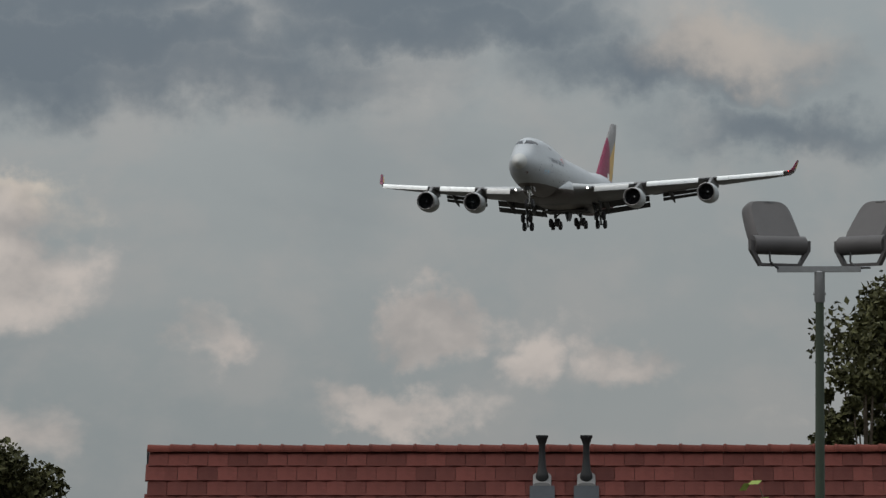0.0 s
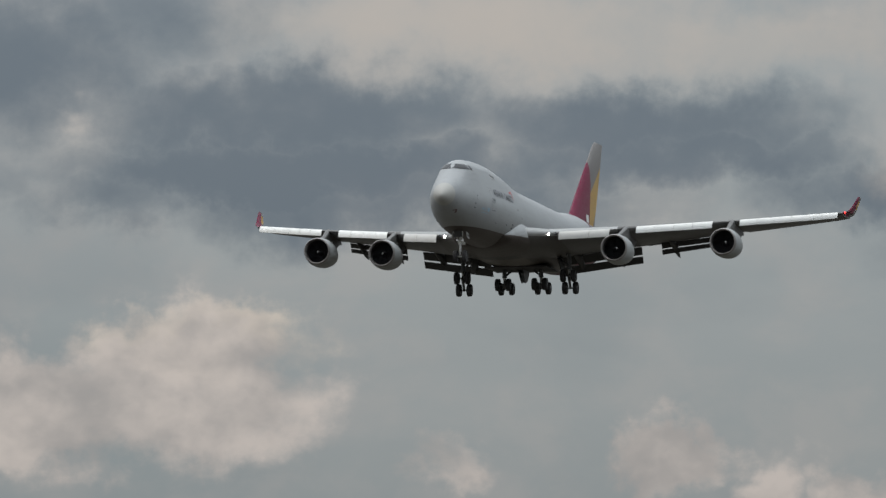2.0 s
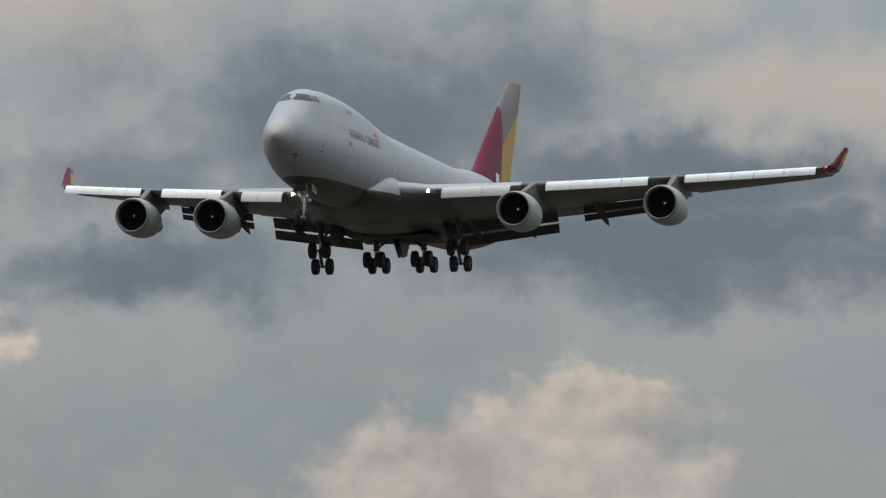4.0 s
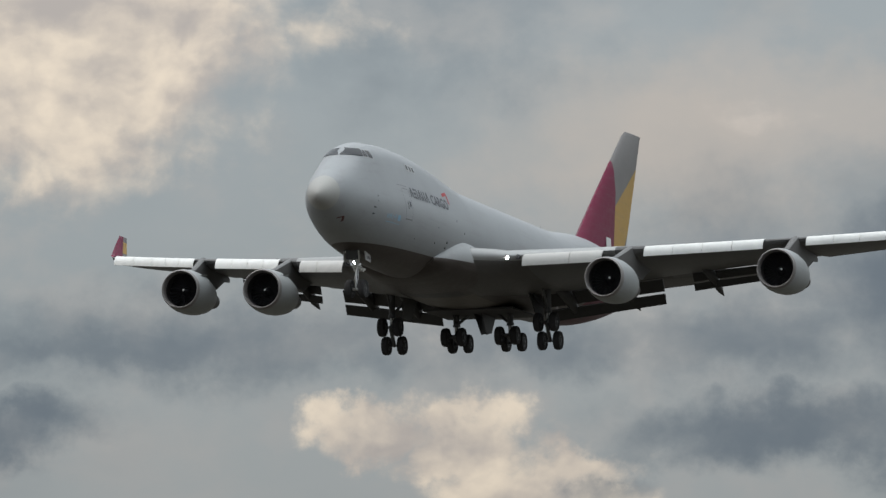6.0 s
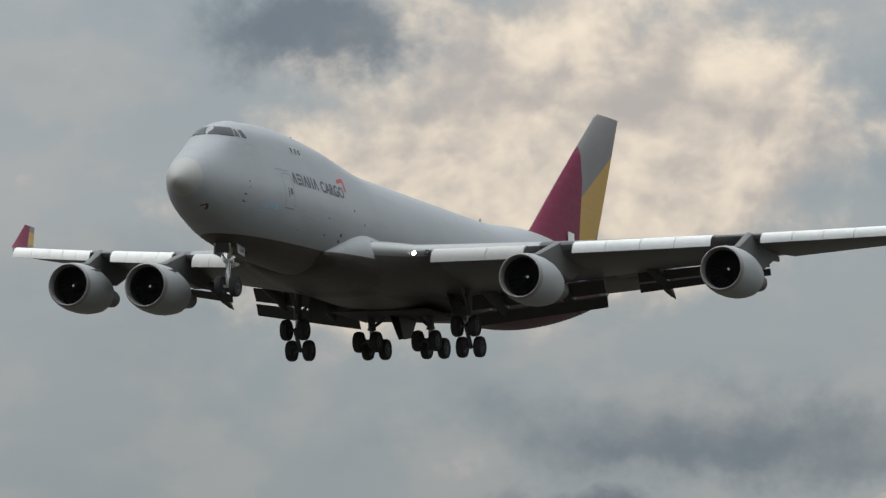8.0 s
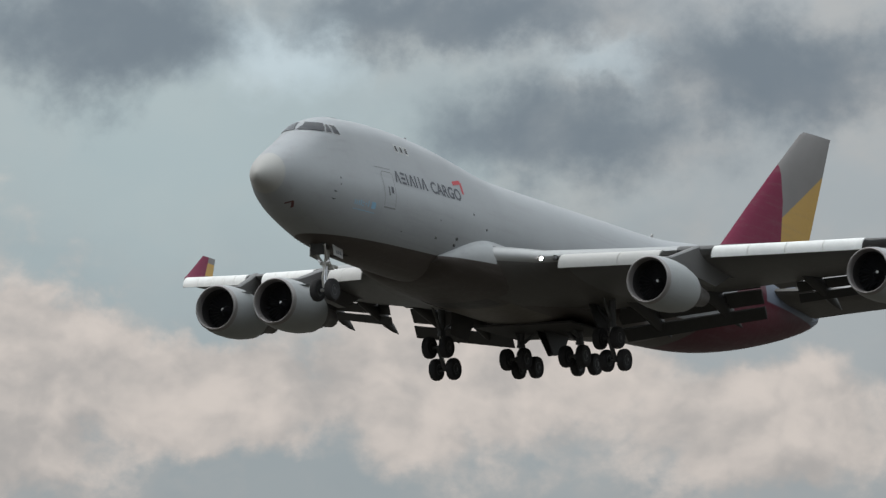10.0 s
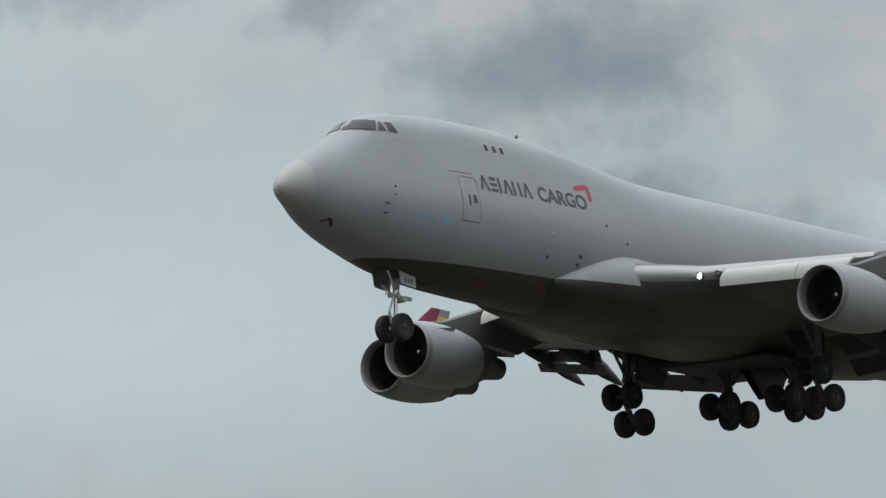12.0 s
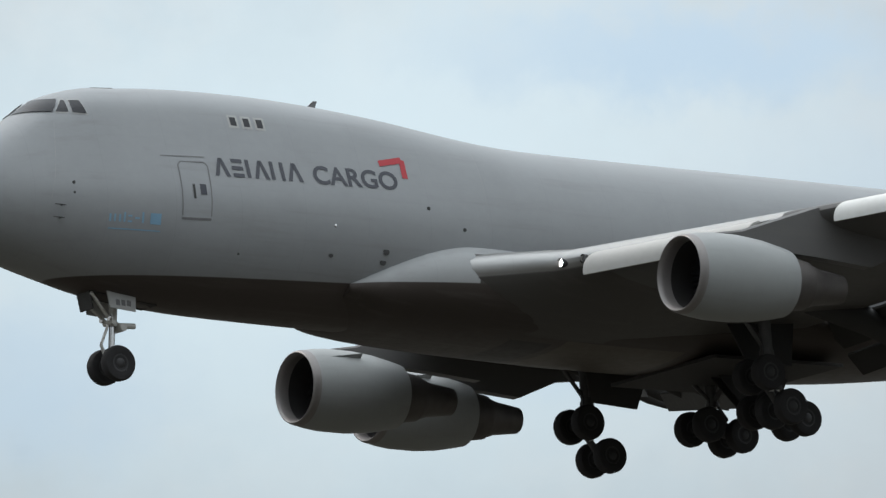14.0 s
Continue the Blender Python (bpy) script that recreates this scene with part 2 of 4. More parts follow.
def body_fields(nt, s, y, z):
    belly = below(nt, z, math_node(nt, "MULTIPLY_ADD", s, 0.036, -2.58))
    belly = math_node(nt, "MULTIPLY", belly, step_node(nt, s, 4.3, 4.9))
    front = math_node(nt, "MULTIPLY_ADD", z, 1.3, 49.9)
    red = below(nt, front, s, 0.05)
    slate = math_node(nt, "MULTIPLY", step_node(nt, s, 56.9, 57.0), step_node(nt, z, 1.85, 1.95))
    radome = step_node(nt, s, 1.3, 1.2)
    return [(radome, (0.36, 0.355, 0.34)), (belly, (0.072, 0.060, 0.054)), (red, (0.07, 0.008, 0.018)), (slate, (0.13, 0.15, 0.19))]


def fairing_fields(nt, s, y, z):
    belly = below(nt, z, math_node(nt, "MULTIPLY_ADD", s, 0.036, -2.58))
    # aft of the seam: darker below a fixed height
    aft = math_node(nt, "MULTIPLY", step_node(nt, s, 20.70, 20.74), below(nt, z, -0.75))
    # keel: a paler rectangle, and a darker one ahead of it
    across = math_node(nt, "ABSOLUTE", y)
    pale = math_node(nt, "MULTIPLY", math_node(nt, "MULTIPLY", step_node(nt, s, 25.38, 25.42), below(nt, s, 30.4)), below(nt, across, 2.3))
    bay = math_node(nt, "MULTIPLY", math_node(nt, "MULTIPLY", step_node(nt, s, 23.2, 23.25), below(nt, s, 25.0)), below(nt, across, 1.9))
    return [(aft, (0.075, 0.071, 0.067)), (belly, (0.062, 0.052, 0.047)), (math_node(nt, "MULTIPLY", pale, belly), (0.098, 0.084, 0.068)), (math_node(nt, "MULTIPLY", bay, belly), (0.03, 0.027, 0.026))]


def fin_fields(nt, s, y, z):
    red = below(nt, s, 62.8, 0.03)
    diag = math_node(nt, "MULTIPLY_ADD", s, 0.58, -28.4)
    yellow = math_node(nt, "MULTIPLY", below(nt, z, diag, 0.03), step_node(nt, s, 62.78, 62.82))
    heel = math_node(nt, "MULTIPLY", below(nt, z, math_node(nt, "MULTIPLY_ADD", s, 1.15, -70.4), 0.03), step_node(nt, s, 62.78, 62.82))
    return [(red, RED), (yellow, YELLOW), (heel, GREY)]


def winglet_fields(nt, s, y, z):
    edge = math_node(nt, "MULTIPLY_ADD", z, 0.75, 45.75)
    red = below(nt, s, edge, 0.02)
    warm = math_node(nt, "MULTIPLY", math_node(nt, "MULTIPLY", below(nt, edge, s, 0.02), step_node(nt, z, 3.85, 3.9)), below(nt, z, 4.75))
    return [(red, RED), (warm, YELLOW)]


def wing_fields(nt, s, y, z):
    """Bare metal nose at the wing root; root skin darkened in place of shade."""
    span = math_node(nt, "ABSOLUTE", y)
    edge = math_node(nt, "MULTIPLY_ADD", span, 0.87, 19.15)
    nose = math_node(nt, "MULTIPLY", below(nt, s, edge, 0.02), below(nt, span, 11.3, 0.02))
    nose = math_node(nt, "MULTIPLY", nose, step_node(nt, math_node(nt, "SUBTRACT", z, math_node(nt, "MULTIPLY_ADD", span, 0.15, -2.2)), -0.04, 0.04))
    shader = nt.nodes["Principled BSDF"]
    nt.links.new(math_node(nt, "MULTIPLY", nose, 0.8), shader.inputs["Metallic"])
    # darker colour put in for the shade under the wing root
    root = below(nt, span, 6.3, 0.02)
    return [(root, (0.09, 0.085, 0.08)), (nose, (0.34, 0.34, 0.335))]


M = {
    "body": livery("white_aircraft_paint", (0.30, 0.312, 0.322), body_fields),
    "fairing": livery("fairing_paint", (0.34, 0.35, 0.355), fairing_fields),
    "fin": livery("tail_stripe_paint", GREY, fin_fields),
    "winglet": livery("winglet_stripe_paint", GREY, winglet_fields),
    "wing": livery("grey_wing_paint_shaded_root", (0.12, 0.118, 0.116), wing_fields),
    "slat": material("pale_slat_paint", (0.70, 0.70, 0.68), 0.4, 0, 5, 0.05, 0.9, 0.1),
    "inner_slat": material("grey_slat_paint", (0.46, 0.45, 0.43), 0.45, 0, 5, 0.05, 0.9, 0.1),
    "cowl": livery("pale_cowl_paint", (0.30, 0.312, 0.312), lambda nt, s, y, z: []),
    "lip": material("brushed_lip_metal", (0.24, 0.225, 0.22), 0.45, 0.4, 12, 0.08),
    "duct": material("inlet_liner", (0.035, 0.033, 0.033), 0.6, 0.0, 10, 0.1),
    "titanium": material("fan_titanium", (0.016, 0.016, 0.018), 0.6, 0.2, 10, 0.1),
    "core": material("sooted_core_metal", (0.13, 0.12, 0.115), 0.5, 0.6, 6, 0.15, 1.5, 0.3),
    "glass": material("cockpit_glazing", (0.010, 0.011, 0.015), 0.12, 0.0, 3, 0.05, coat=0.0, gloss=0.3),
    "lens": material("lamp_lens", (0.25, 0.25, 0.26), 0.1, 0.6, 8, 0.05),
    "frame": material("window_frame_paint", (0.40, 0.40, 0.39), 0.45, 0, 6, 0.06),
    "tyre": material("tyre_rubber", (0.028, 0.027, 0.028), 0.8, 0, 20, 0.15, 3, 0.2),
    "hub": material("wheel_hub_metal", (0.055, 0.055, 0.056), 0.45, 0.5, 15, 0.12),
    "strut": material("gear_strut_paint", (0.60, 0.59, 0.56), 0.42, 0.15, 9, 0.1, 2.5, 0.3),
    # main gear steel, much darker than the strut paint above
    "dark_strut": material("dark_gear_steel", (0.10, 0.10, 0.10), 0.5, 0.3, 9, 0.12, 2.5, 0.3),
    "chrome": material("oleo_chrome", (0.7, 0.7, 0.7), 0.15, 1.0, 10, 0.03),
    "bare": material("polished_bare_metal", (0.50, 0.50, 0.50), 0.28, 0.9, 5, 0.06, 0.8, 0.2),
    "seam": material("skin_seam", (0.32, 0.325, 0.33), 0.5),
    "well": material("dark_wheel_bay", (0.045, 0.043, 0.042), 0.7, 0.2, 6, 0.2),
    # one near-black colour for flaps, track fairings and gear doors
    "flap": material("near_black_flap", (0.04, 0.039, 0.038), 0.5, 0.0, 4, 0.08, 0.8, 0.2),
    "letter": material("dark_blue_grey_lettering", (0.055, 0.058, 0.072), 0.45, 0, 8, 0.08),
    "mark": material("red_emblem_paint", (0.42, 0.03, 0.04), 0.4, 0, 8, 0.05),
    "chin": material("dull_red_paint", (0.10, 0.03, 0.03), 0.5),
    "sky_mark": material("pale_blue_lettering", (0.22, 0.38, 0.52), 0.45, 0, 8, 0.05),
    "line": material("door_outline_paint", (0.16, 0.16, 0.165), 0.5, 0, 8, 0.08),
    "hole": material("vent_shadow_metal", (0.05, 0.05, 0.05), 0.6, 0.2, 8, 0.1),
}


def glowing(name, color, strength):
    m = bpy.data.materials.new(name)
    m.use_nodes = True
    shader = m.node_tree.nodes["Principled BSDF"]
    shader.inputs["Base Color"].default_value = (*color, 1)
    shader.inputs["Emission Color"].default_value = (*color, 1)
    shader.inputs["Emission Strength"].default_value = strength
    return m


M["lamp"] = glowing("landing_lamp", (1.0, 0.97, 0.93), 16.0)
M["red_lamp"] = glowing("red_position_lamp", (1.0, 0.05, 0.04), 3.0)
M["spot"] = material("white_spinner_mark", (0.8, 0.8, 0.8), 0.4)


# ---- mesh tools ----
def part(name, bm, mat, parent, label="", smooth=True):
    """Link a bmesh as one mesh object under a thing or a part."""
    bmesh.ops.recalc_face_normals(bm, faces=bm.faces)
    me = bpy.data.meshes.new(name)
    bm.to_mesh(me)
    bm.free()
    if smooth:
        for p in me.polygons:
            p.use_smooth = True
        me.set_sharp_from_angle(angle=radians(38))
    me.materials.append(mat)
    ob = new(name, me)
    ob.parent = parent
    return tagged(ob, label)


def smooth_rows(rows, steps):
    """Rows of numbers eased from one to the next, as along a batten."""
    out = []
    for i in range(len(rows) - 1):
        p, a, b, q = rows[max(i - 1, 0)], rows[i], rows[i + 1], rows[min(i + 2, len(rows) - 1)]
        for k in range(steps):
            u = k / steps
            s = a[0] + (b[0] - a[0]) * u
            row = [s]
            for c in range(1, len(a)):
                m0 = (b[c] - p[c]) / (b[0] - p[0]) * (b[0] - a[0])
                m1 = (q[c] - a[c]) / (q[0] - a[0]) * (b[0] - a[0])
                row.append((2 * u ** 3 - 3 * u * u + 1) * a[c] + (u ** 3 - 2 * u * u + u) * m0 + (3 * u * u - 2 * u ** 3) * b[c] + (u ** 3 - u * u) * m1)
            out.append(row)
    return out + [list(rows[-1])]


def loft(rings, closed=True, caps=True):
    """A skin through rings of equally many points."""
    bm = bmesh.new()
    vs = [[bm.verts.new(p) for p in ring] for ring in rings]
    n = len(vs[0])
    for r0, r1 in zip(vs, vs[1:]):
        for i in range(n if closed else n - 1):
            j = (i + 1) % n
            bm.faces.new((r0[i], r0[j], r1[j], r1[i]))
    if caps and closed:
        bm.faces.new(vs[0][::-1])
        bm.faces.new(vs[-1])
    return bm


def add_loft(bm, rings, caps=True):
    vs = [[bm.verts.new(p) for p in ring] for ring in rings]
    n = len(vs[0])
    for r0, r1 in zip(vs, vs[1:]):
        for i in range(n):
            j = (i + 1) % n
            bm.faces.new((r0[i], r0[j], r1[j], r1[i]))
    if caps:
        bm.faces.new(vs[0][::-1])
        bm.faces.new(vs[-1])


def ring_about(center, axis, radius, n=16):
    axis = Vector(axis).normalized()
    side = axis.orthogonal().normalized()
    other = axis.cross(side)
    return [Vector(center) + radius * (math.cos(a) * side + math.sin(a) * other) for a in (2 * math.pi * i / n for i in range(n))]


def turned(profile, origin, axis, n=32, caps=True):
    """Turn (along, radius) pairs about an axis."""
    axis = Vector(axis).normalized()
    return loft([ring_about(Vector(origin) + axis * a, axis, max(r, 0.002), n) for a, r in profile], caps=caps)


def rod(bm, a, b, r0, r1=None, n=12):
    a, b = Vector(a), Vector(b)
    axis = b - a
    add_loft(bm, [ring_about(a, axis, r0, n), ring_about(b, axis, r0 if r1 is None else r1, n)])


def rods(*items):
    bm = bmesh.new()
    for it in items:
        rod(bm, *it)
    return bm


def slab(corners, thickness, direction, bevel=0.0):
    """A plate from a corner loop, thickened along direction."""
    d = Vector(direction).normalized() * thickness
    bm = loft([[Vector(c) - d / 2 for c in corners], [Vector(c) + d / 2 for c in corners]])
    if bevel:
        bmesh.ops.bevel(bm, geom=list(bm.edges), offset=bevel, segments=2, affect="EDGES")
    return bm


def at(s, y, z):
    """Airframe station, port offset and height to the thing's own space."""
    return Vector((32.0 - s, y, z))


def smooth_table(rows, s):
    """Monotone-ish cubic interpolation in a table whose first column is s."""
    if s <= rows[0][0]:
        return rows[0][1:]
    if s >= rows[-1][0]:
        return rows[-1][1:]
    k = max(i for i in range(len(rows) - 1) if rows[i][0] <= s)
    r0, r1 = rows[k], rows[k + 1]
    rm, rp = rows[max(k - 1, 0)], rows[min(k + 2, len(rows) - 1)]
    h = r1[0] - r0[0]
    t = (s - r0[0]) / h
    out = []
    for c in range(1, len(r0)):
        d = (r1[c] - r0[c]) / h
        m0 = (r1[c] - rm[c]) / (r1[0] - rm[0]) if k > 0 else d
        m1 = (rp[c] - r0[c]) / (rp[0] - r0[0]) if k + 2 < len(rows) else d
        if d == 0:
            m0 = m1 = 0.0
        out.append(r0[c] * (2 * t ** 3 - 3 * t * t + 1) + m0 * h * (t ** 3 - 2 * t * t + t) + r1[c] * (3 * t * t - 2 * t ** 3) + m1 * h * (t ** 3 - t * t))
    return out


# ---- the airliner ----
# station, keel, crown, half width
KEEL = [
    (0.00, 0.00, 0.10, 0.04), (0.10, -0.22, 0.33, 0.28), (0.40, -0.46, 0.70, 0.60), (1.25, -0.88, 1.40, 1.13),
    (2.2, -1.38, 2.00, 1.58), (3.3, -1.80, 2.62, 1.97), (4.1, -2.05, 3.16, 2.19), (4.85, -2.24, 3.72, 2.37),
    (5.7, -2.44, 4.09, 2.54), (6.9, -2.70, 4.39, 2.74), (7.8, -2.84, 4.46, 2.86), (9.3, -2.99, 4.60, 3.00),
    (11, -3.09, 4.68, 3.10), (13.5, -3.13, 4.70, 3.19), (16, -3.14, 4.60, 3.23),
]
KEEL_AFT = [
    (16, -3.14, 4.60, 3.23), (18.5, -3.13, 4.40, 3.25), (21, -3.10, 4.10, 3.25), (22.5, -3.08, 3.94, 3.25), (24, -3.05, 3.85, 3.25),
    (26, -3.03, 3.83, 3.25), (32, -3.00, 3.88, 3.25), (40, -2.80, 3.96, 3.25), (46.8, -2.28, 4.03, 3.20), (52, -1.42, 4.12, 3.00),
    (57, -0.42, 4.06, 2.52), (62, 0.76, 3.95, 1.86), (66, 1.50, 3.60, 1.10), (68, 2.30, 3.10, 0.45), (68.4, 2.60, 2.85, 0.15),
]
SHAPE = KEEL + KEEL_AFT[1:]


def hull(s):
    zb, zt, w = smooth_table(SHAPE, s)
    tall = max(0.0, (zt - zb) / (2 * w) - 1.0)
    r2 = w * (1.0 - min(0.30, 1.15 * tall))
    return zb + w, w, zt - r2, r2


def hull_point(s, phi):
    c1, r1, c2, r2 = hull(s)
    n = (math.cos(phi), math.sin(phi))
    a = (c2 - c1) * n[1] + r2 - r1
    k = 1 / (1 + math.exp(max(-40, min(40, -a / 0.10))))
    return at(s, (r1 * (1 - k) + r2 * k) * n[0], (c1 + r1 * n[1]) * (1 - k) + (c2 + r2 * n[1]) * k)


def hull_side(s, z, proud=0.0):
    """The port skin at a station and height, by bisection of the section angle."""
    lo, hi = -math.pi / 2, math.pi / 2
    for _ in range(30):
        mid = (lo + hi) / 2
        if hull_point(s, mid).z < z:
            lo = mid
        else:
            hi = mid
    p = hull_point(s, lo)
    n = Vector((0, math.cos(lo), math.sin(lo)))
    slope = (hull_point(s + 0.2, lo).y - hull_point(s - 0.2 if s > 0.3 else s, lo).y) / 0.4
    n = (n + Vector((slope, 0, 0))).normalized()
    return p + n * proud


def mirrored(p):
    return Vector((p.x, -p.y, p.z))


def skin_patch(outline, proud=0.012, side=1, nu=6, nv=6):
    """A thin sheet on the skin between four (station, height) corners: bottom fore, bottom aft, top aft, top fore."""
    bm = bmesh.new()
    grid = []
    for j in range(nv + 1):
        row = []
        for i in range(nu + 1):
            a, b = i / nu, j / nv
            s = (outline[0][0] * (1 - a) + outline[1][0] * a) * (1 - b) + (outline[3][0] * (1 - a) + outline[2][0] * a) * b
            z = (outline[0][1] * (1 - a) + outline[1][1] * a) * (1 - b) + (outline[3][1] * (1 - a) + outline[2][1] * a) * b
            p = hull_side(s, z, proud)
            row.append(bm.verts.new(p if side > 0 else mirrored(p)))
        grid.append(row)
    for j in range(nv):
        for i in range(nu):
            bm.faces.new((grid[j][i], grid[j][i + 1], grid[j + 1][i + 1], grid[j + 1][i]))
    return bm


def box_patch(s0, s1, z0, z1, **kw):
    return skin_patch([(s0, z0), (s1, z0), (s1, z1), (s0, z1)], **kw)


def skin_loop(points, width, proud=0.01):
    """A painted line on the port skin through (station, height) points."""
    bm = bmesh.new()
    for (s0, z0), (s1, z1) in zip(points, points[1:]):
        n = 6
        d = Vector((s1 - s0, z1 - z0))
        q = Vector((-d.y, d.x)).normalized() * width / 2
        row = []
        for i in range(n + 1):
            s, z = s0 + d.x * i / n, z0 + d.y * i / n
            row.append((bm.verts.new(hull_side(s + q.x, z + q.y, proud)), bm.verts.new(hull_side(s - q.x, z - q.y, proud))))
        for (a, b), (c, e) in zip(row, row[1:]):
            bm.faces.new((a, b, e, c))
    return bm


def wing_row(y):
    """Leading edge station and height, chord, thickness ratio at a span station."""
    le = 22.9 + 0.870 * (y - 5.2) - (0.9 * (5.2 - y) if y < 5.2 else 0)
    z = -1.12 + 0.150 * (y - 5.2) + 0.0006 * max(0, y - 8) ** 2
    te = smooth_table([(2.5, 37.6), (11.7, 40.4), (20.8, 44.4), (30.4, 49.2)], y)[0]
    return le, z, te - le, 0.135 - 0.05 * min(1, y / 22)


def foil(y, side, cut=1.0, x0=0.0, grow=0.0):
    """Airfoil loop at a span station, from x0 to cut of its chord."""
    le, z, chord, thick = wing_row(y)
    le, thick = le - grow, thick + grow * 0.25
    pts = []
    n = 14
    def half(x):
        return 5 * thick * (0.2969 * math.sqrt(x) - 0.126 * x - 0.3516 * x * x + 0.2843 * x ** 3 - 0.1015 * x ** 4) * chord
    def camber(x):
        return -0.022 * x * chord - 0.10 * thick * chord * math.sin(math.pi * x)
    xs = [x0 + (cut - x0) * (1 - math.cos(math.pi * i / n)) / 2 for i in range(n + 1)]
    for x in xs[::-1]:
        pts.append(at(le + x * chord, side * y, z + camber(x) + half(x) * 0.95))
    for x in xs[1:-1]:
        pts.append(at(le + x * chord, side * y, z + camber(x) - half(x) * 1.05))
    pts.append(at(le + cut * chord, side * y, z + camber(cut) - max(0.03, half(cut) * 1.05)))
    return pts


def wing(jet, side):
    ys_in = [2.4, 3.4, 4.3, 5.2, 7, 9, 11.7, 14, 16.5, 19, 21.4]
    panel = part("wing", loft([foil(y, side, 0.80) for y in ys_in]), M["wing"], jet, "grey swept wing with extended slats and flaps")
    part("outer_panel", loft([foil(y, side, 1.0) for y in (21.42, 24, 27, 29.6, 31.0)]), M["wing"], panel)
    # nose slats, in spans between the engines
    spans = [(6.35, 8.9), (8.93, 10.7), (13.0, 14.55), (14.58, 16.2), (16.23, 17.85), (17.88, 19.6), (22.0, 23.5), (23.53, 25.0), (25.03, 26.5), (26.53, 28.5), (28.53, 30.6)]
    for y0, y1 in spans:
        rings = []
        for y in (y0, (y0 + y1) / 2, y1):
            le, z, chord, thick = wing_row(y)
            r = 0.60 if y < 11 else 0.52 if y < 20 else 0.47
            z -= 0.30 if y < 11 else 0.16
            loop = []
            for k in range(9):
                a = radians(78 + 112 * k / 8)
                loop.append(at(le + 0.25 + 1.45 * r * math.cos(a), side * y, z - 0.62 * r + 1.28 * r * math.sin(a)))
            for k in range(8, -1, -1):
                a = radians(78 + 112 * k / 8)
                loop.append(at(le + 0.27 + 1.32 * r * math.cos(a), side * y, z - 0.64 * r + 1.16 * r * math.sin(a)))
            rings.append(loop)
        part("slat", loft(rings), M["slat"] if y0 > 11 else M["inner_slat"], panel, "pale drooped leading-edge slat" if y0 > 11 else "grey drooped leading-edge slat")
    # triple-slotted flaps: each end is a chain falling aft and down from the wing box
    for (y0, reach0, fall0), (y1, reach1, fall1) in (((3.7, 2.7, 2.25), (11.5, 1.45, 2.1)), ((13.4, 0.95, 1.5), (20.4, 0.9, 1.2))):
        for name, u0, u1, thick in (("fore_flap", 0.03, 0.27, 0.11), ("main_flap", 0.30, 0.66, 0.13), ("aft_flap", 0.72, 1.0, 0.14)):
            rings = []
            for y, reach, fall in ((y0, reach0, fall0), (y1, reach1, fall1)):
                le, z, chord, _ = wing_row(y)
                def chain(u):
                    return Vector((le + 0.80 * chord + reach * u ** 0.85, 0, z - 0.12 - fall * u ** 1.2))
                a, b = chain(u0), chain(u1)
                d = b - a
                n = Vector((d.z, 0, -d.x)) * (-1)
                loop = []
                for x, h in ((0, 0), (0.08, 0.6), (0.3, 0.9), (0.65, 0.55), (1, 0.05), (1, -0.05), (0.6, -0.3), (0.25, -0.5), (0.06, -0.45)):
                    p = a + d * x + n * h * thick
                    loop.append(at(p.x, side * y, p.z))
                rings.append(loop)
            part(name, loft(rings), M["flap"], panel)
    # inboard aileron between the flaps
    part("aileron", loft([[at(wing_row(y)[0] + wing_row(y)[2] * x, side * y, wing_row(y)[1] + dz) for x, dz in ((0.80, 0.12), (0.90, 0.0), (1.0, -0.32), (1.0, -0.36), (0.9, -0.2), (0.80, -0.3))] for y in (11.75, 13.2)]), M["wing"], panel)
    # flap track canoes
    for y, size in ((5.6, 1.1), (9.3, 1.05), (14.6, 0.9), (18.9, 0.85)):
        le, z, chord, thick = wing_row(y)
        rings = []
        for x, r in ((0, 0.03), (0.6, 0.22), (1.6, 0.36), (3.0, 0.42), (4.2, 0.36), (5.2, 0.2), (5.9, 0.03)):
            droop = 0.06 * x if x < 2.5 else 0.15 + 0.36 * (x - 2.5)
            c = at(le + 0.60 * chord + x * size, side * y, z - 0.62 * size - droop * size)
            rings.append([c + Vector((0, math.cos(t) * r * size * 0.75, math.sin(t) * r * size * 1.25)) for t in (2 * math.pi * i / 12 for i in range(12))])
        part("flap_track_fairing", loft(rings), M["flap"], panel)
    # winglet
    rings = []
    for y, z, s0, c in ((30.95, 3.08, 45.3, 3.9), (31.35, 3.3, 46.0, 3.4), (31.55, 3.75, 46.85, 2.75), (31.88, 5.17, 49.0, 1.45)):
        ny = 1.0 if y < 31.1 else 0.0
        loop = []
        for x, h in ((0, 0), (0.1, 0.045), (0.4, 0.06), (1, 0.008), (1, -0.008), (0.4, -0.06), (0.1, -0.045)):
            loop.append(at(s0 + c * x, side * (y + (1 - ny) * h * c * 0.9), z + h * c * (0.3 + 0.7 * ny)))
        rings.append(loop)
    w = part("winglet", loft(rings), M["winglet"], panel, "winglet striped red, grey and yellow")
    if side > 0:
        part("position_light", turned([(-0.12, 0.03), (0, 0.1), (0.12, 0.03)], at(45.75, 31.15, 3.17), (1, 0, 0), 10), M["red_lamp"], panel, "red position light")
    # landing lights in the root
    for dy, glow in ((0.0, True), (0.62, False)):
        y = 5.38 + dy
        le, z, chord, thick = wing_row(y)
        c = at(le + 0.02, side * y, z - 0.10)
        aim = (1, 0.1 * side, -0.1)
        part("lamp_housing", turned([(-0.45, 0.09), (-0.2, 0.15), (0.08, 0.165), (0.085, 0.15), (-0.05, 0.13), (-0.055, 0.01)], c, aim, 16), M["hole"], panel)
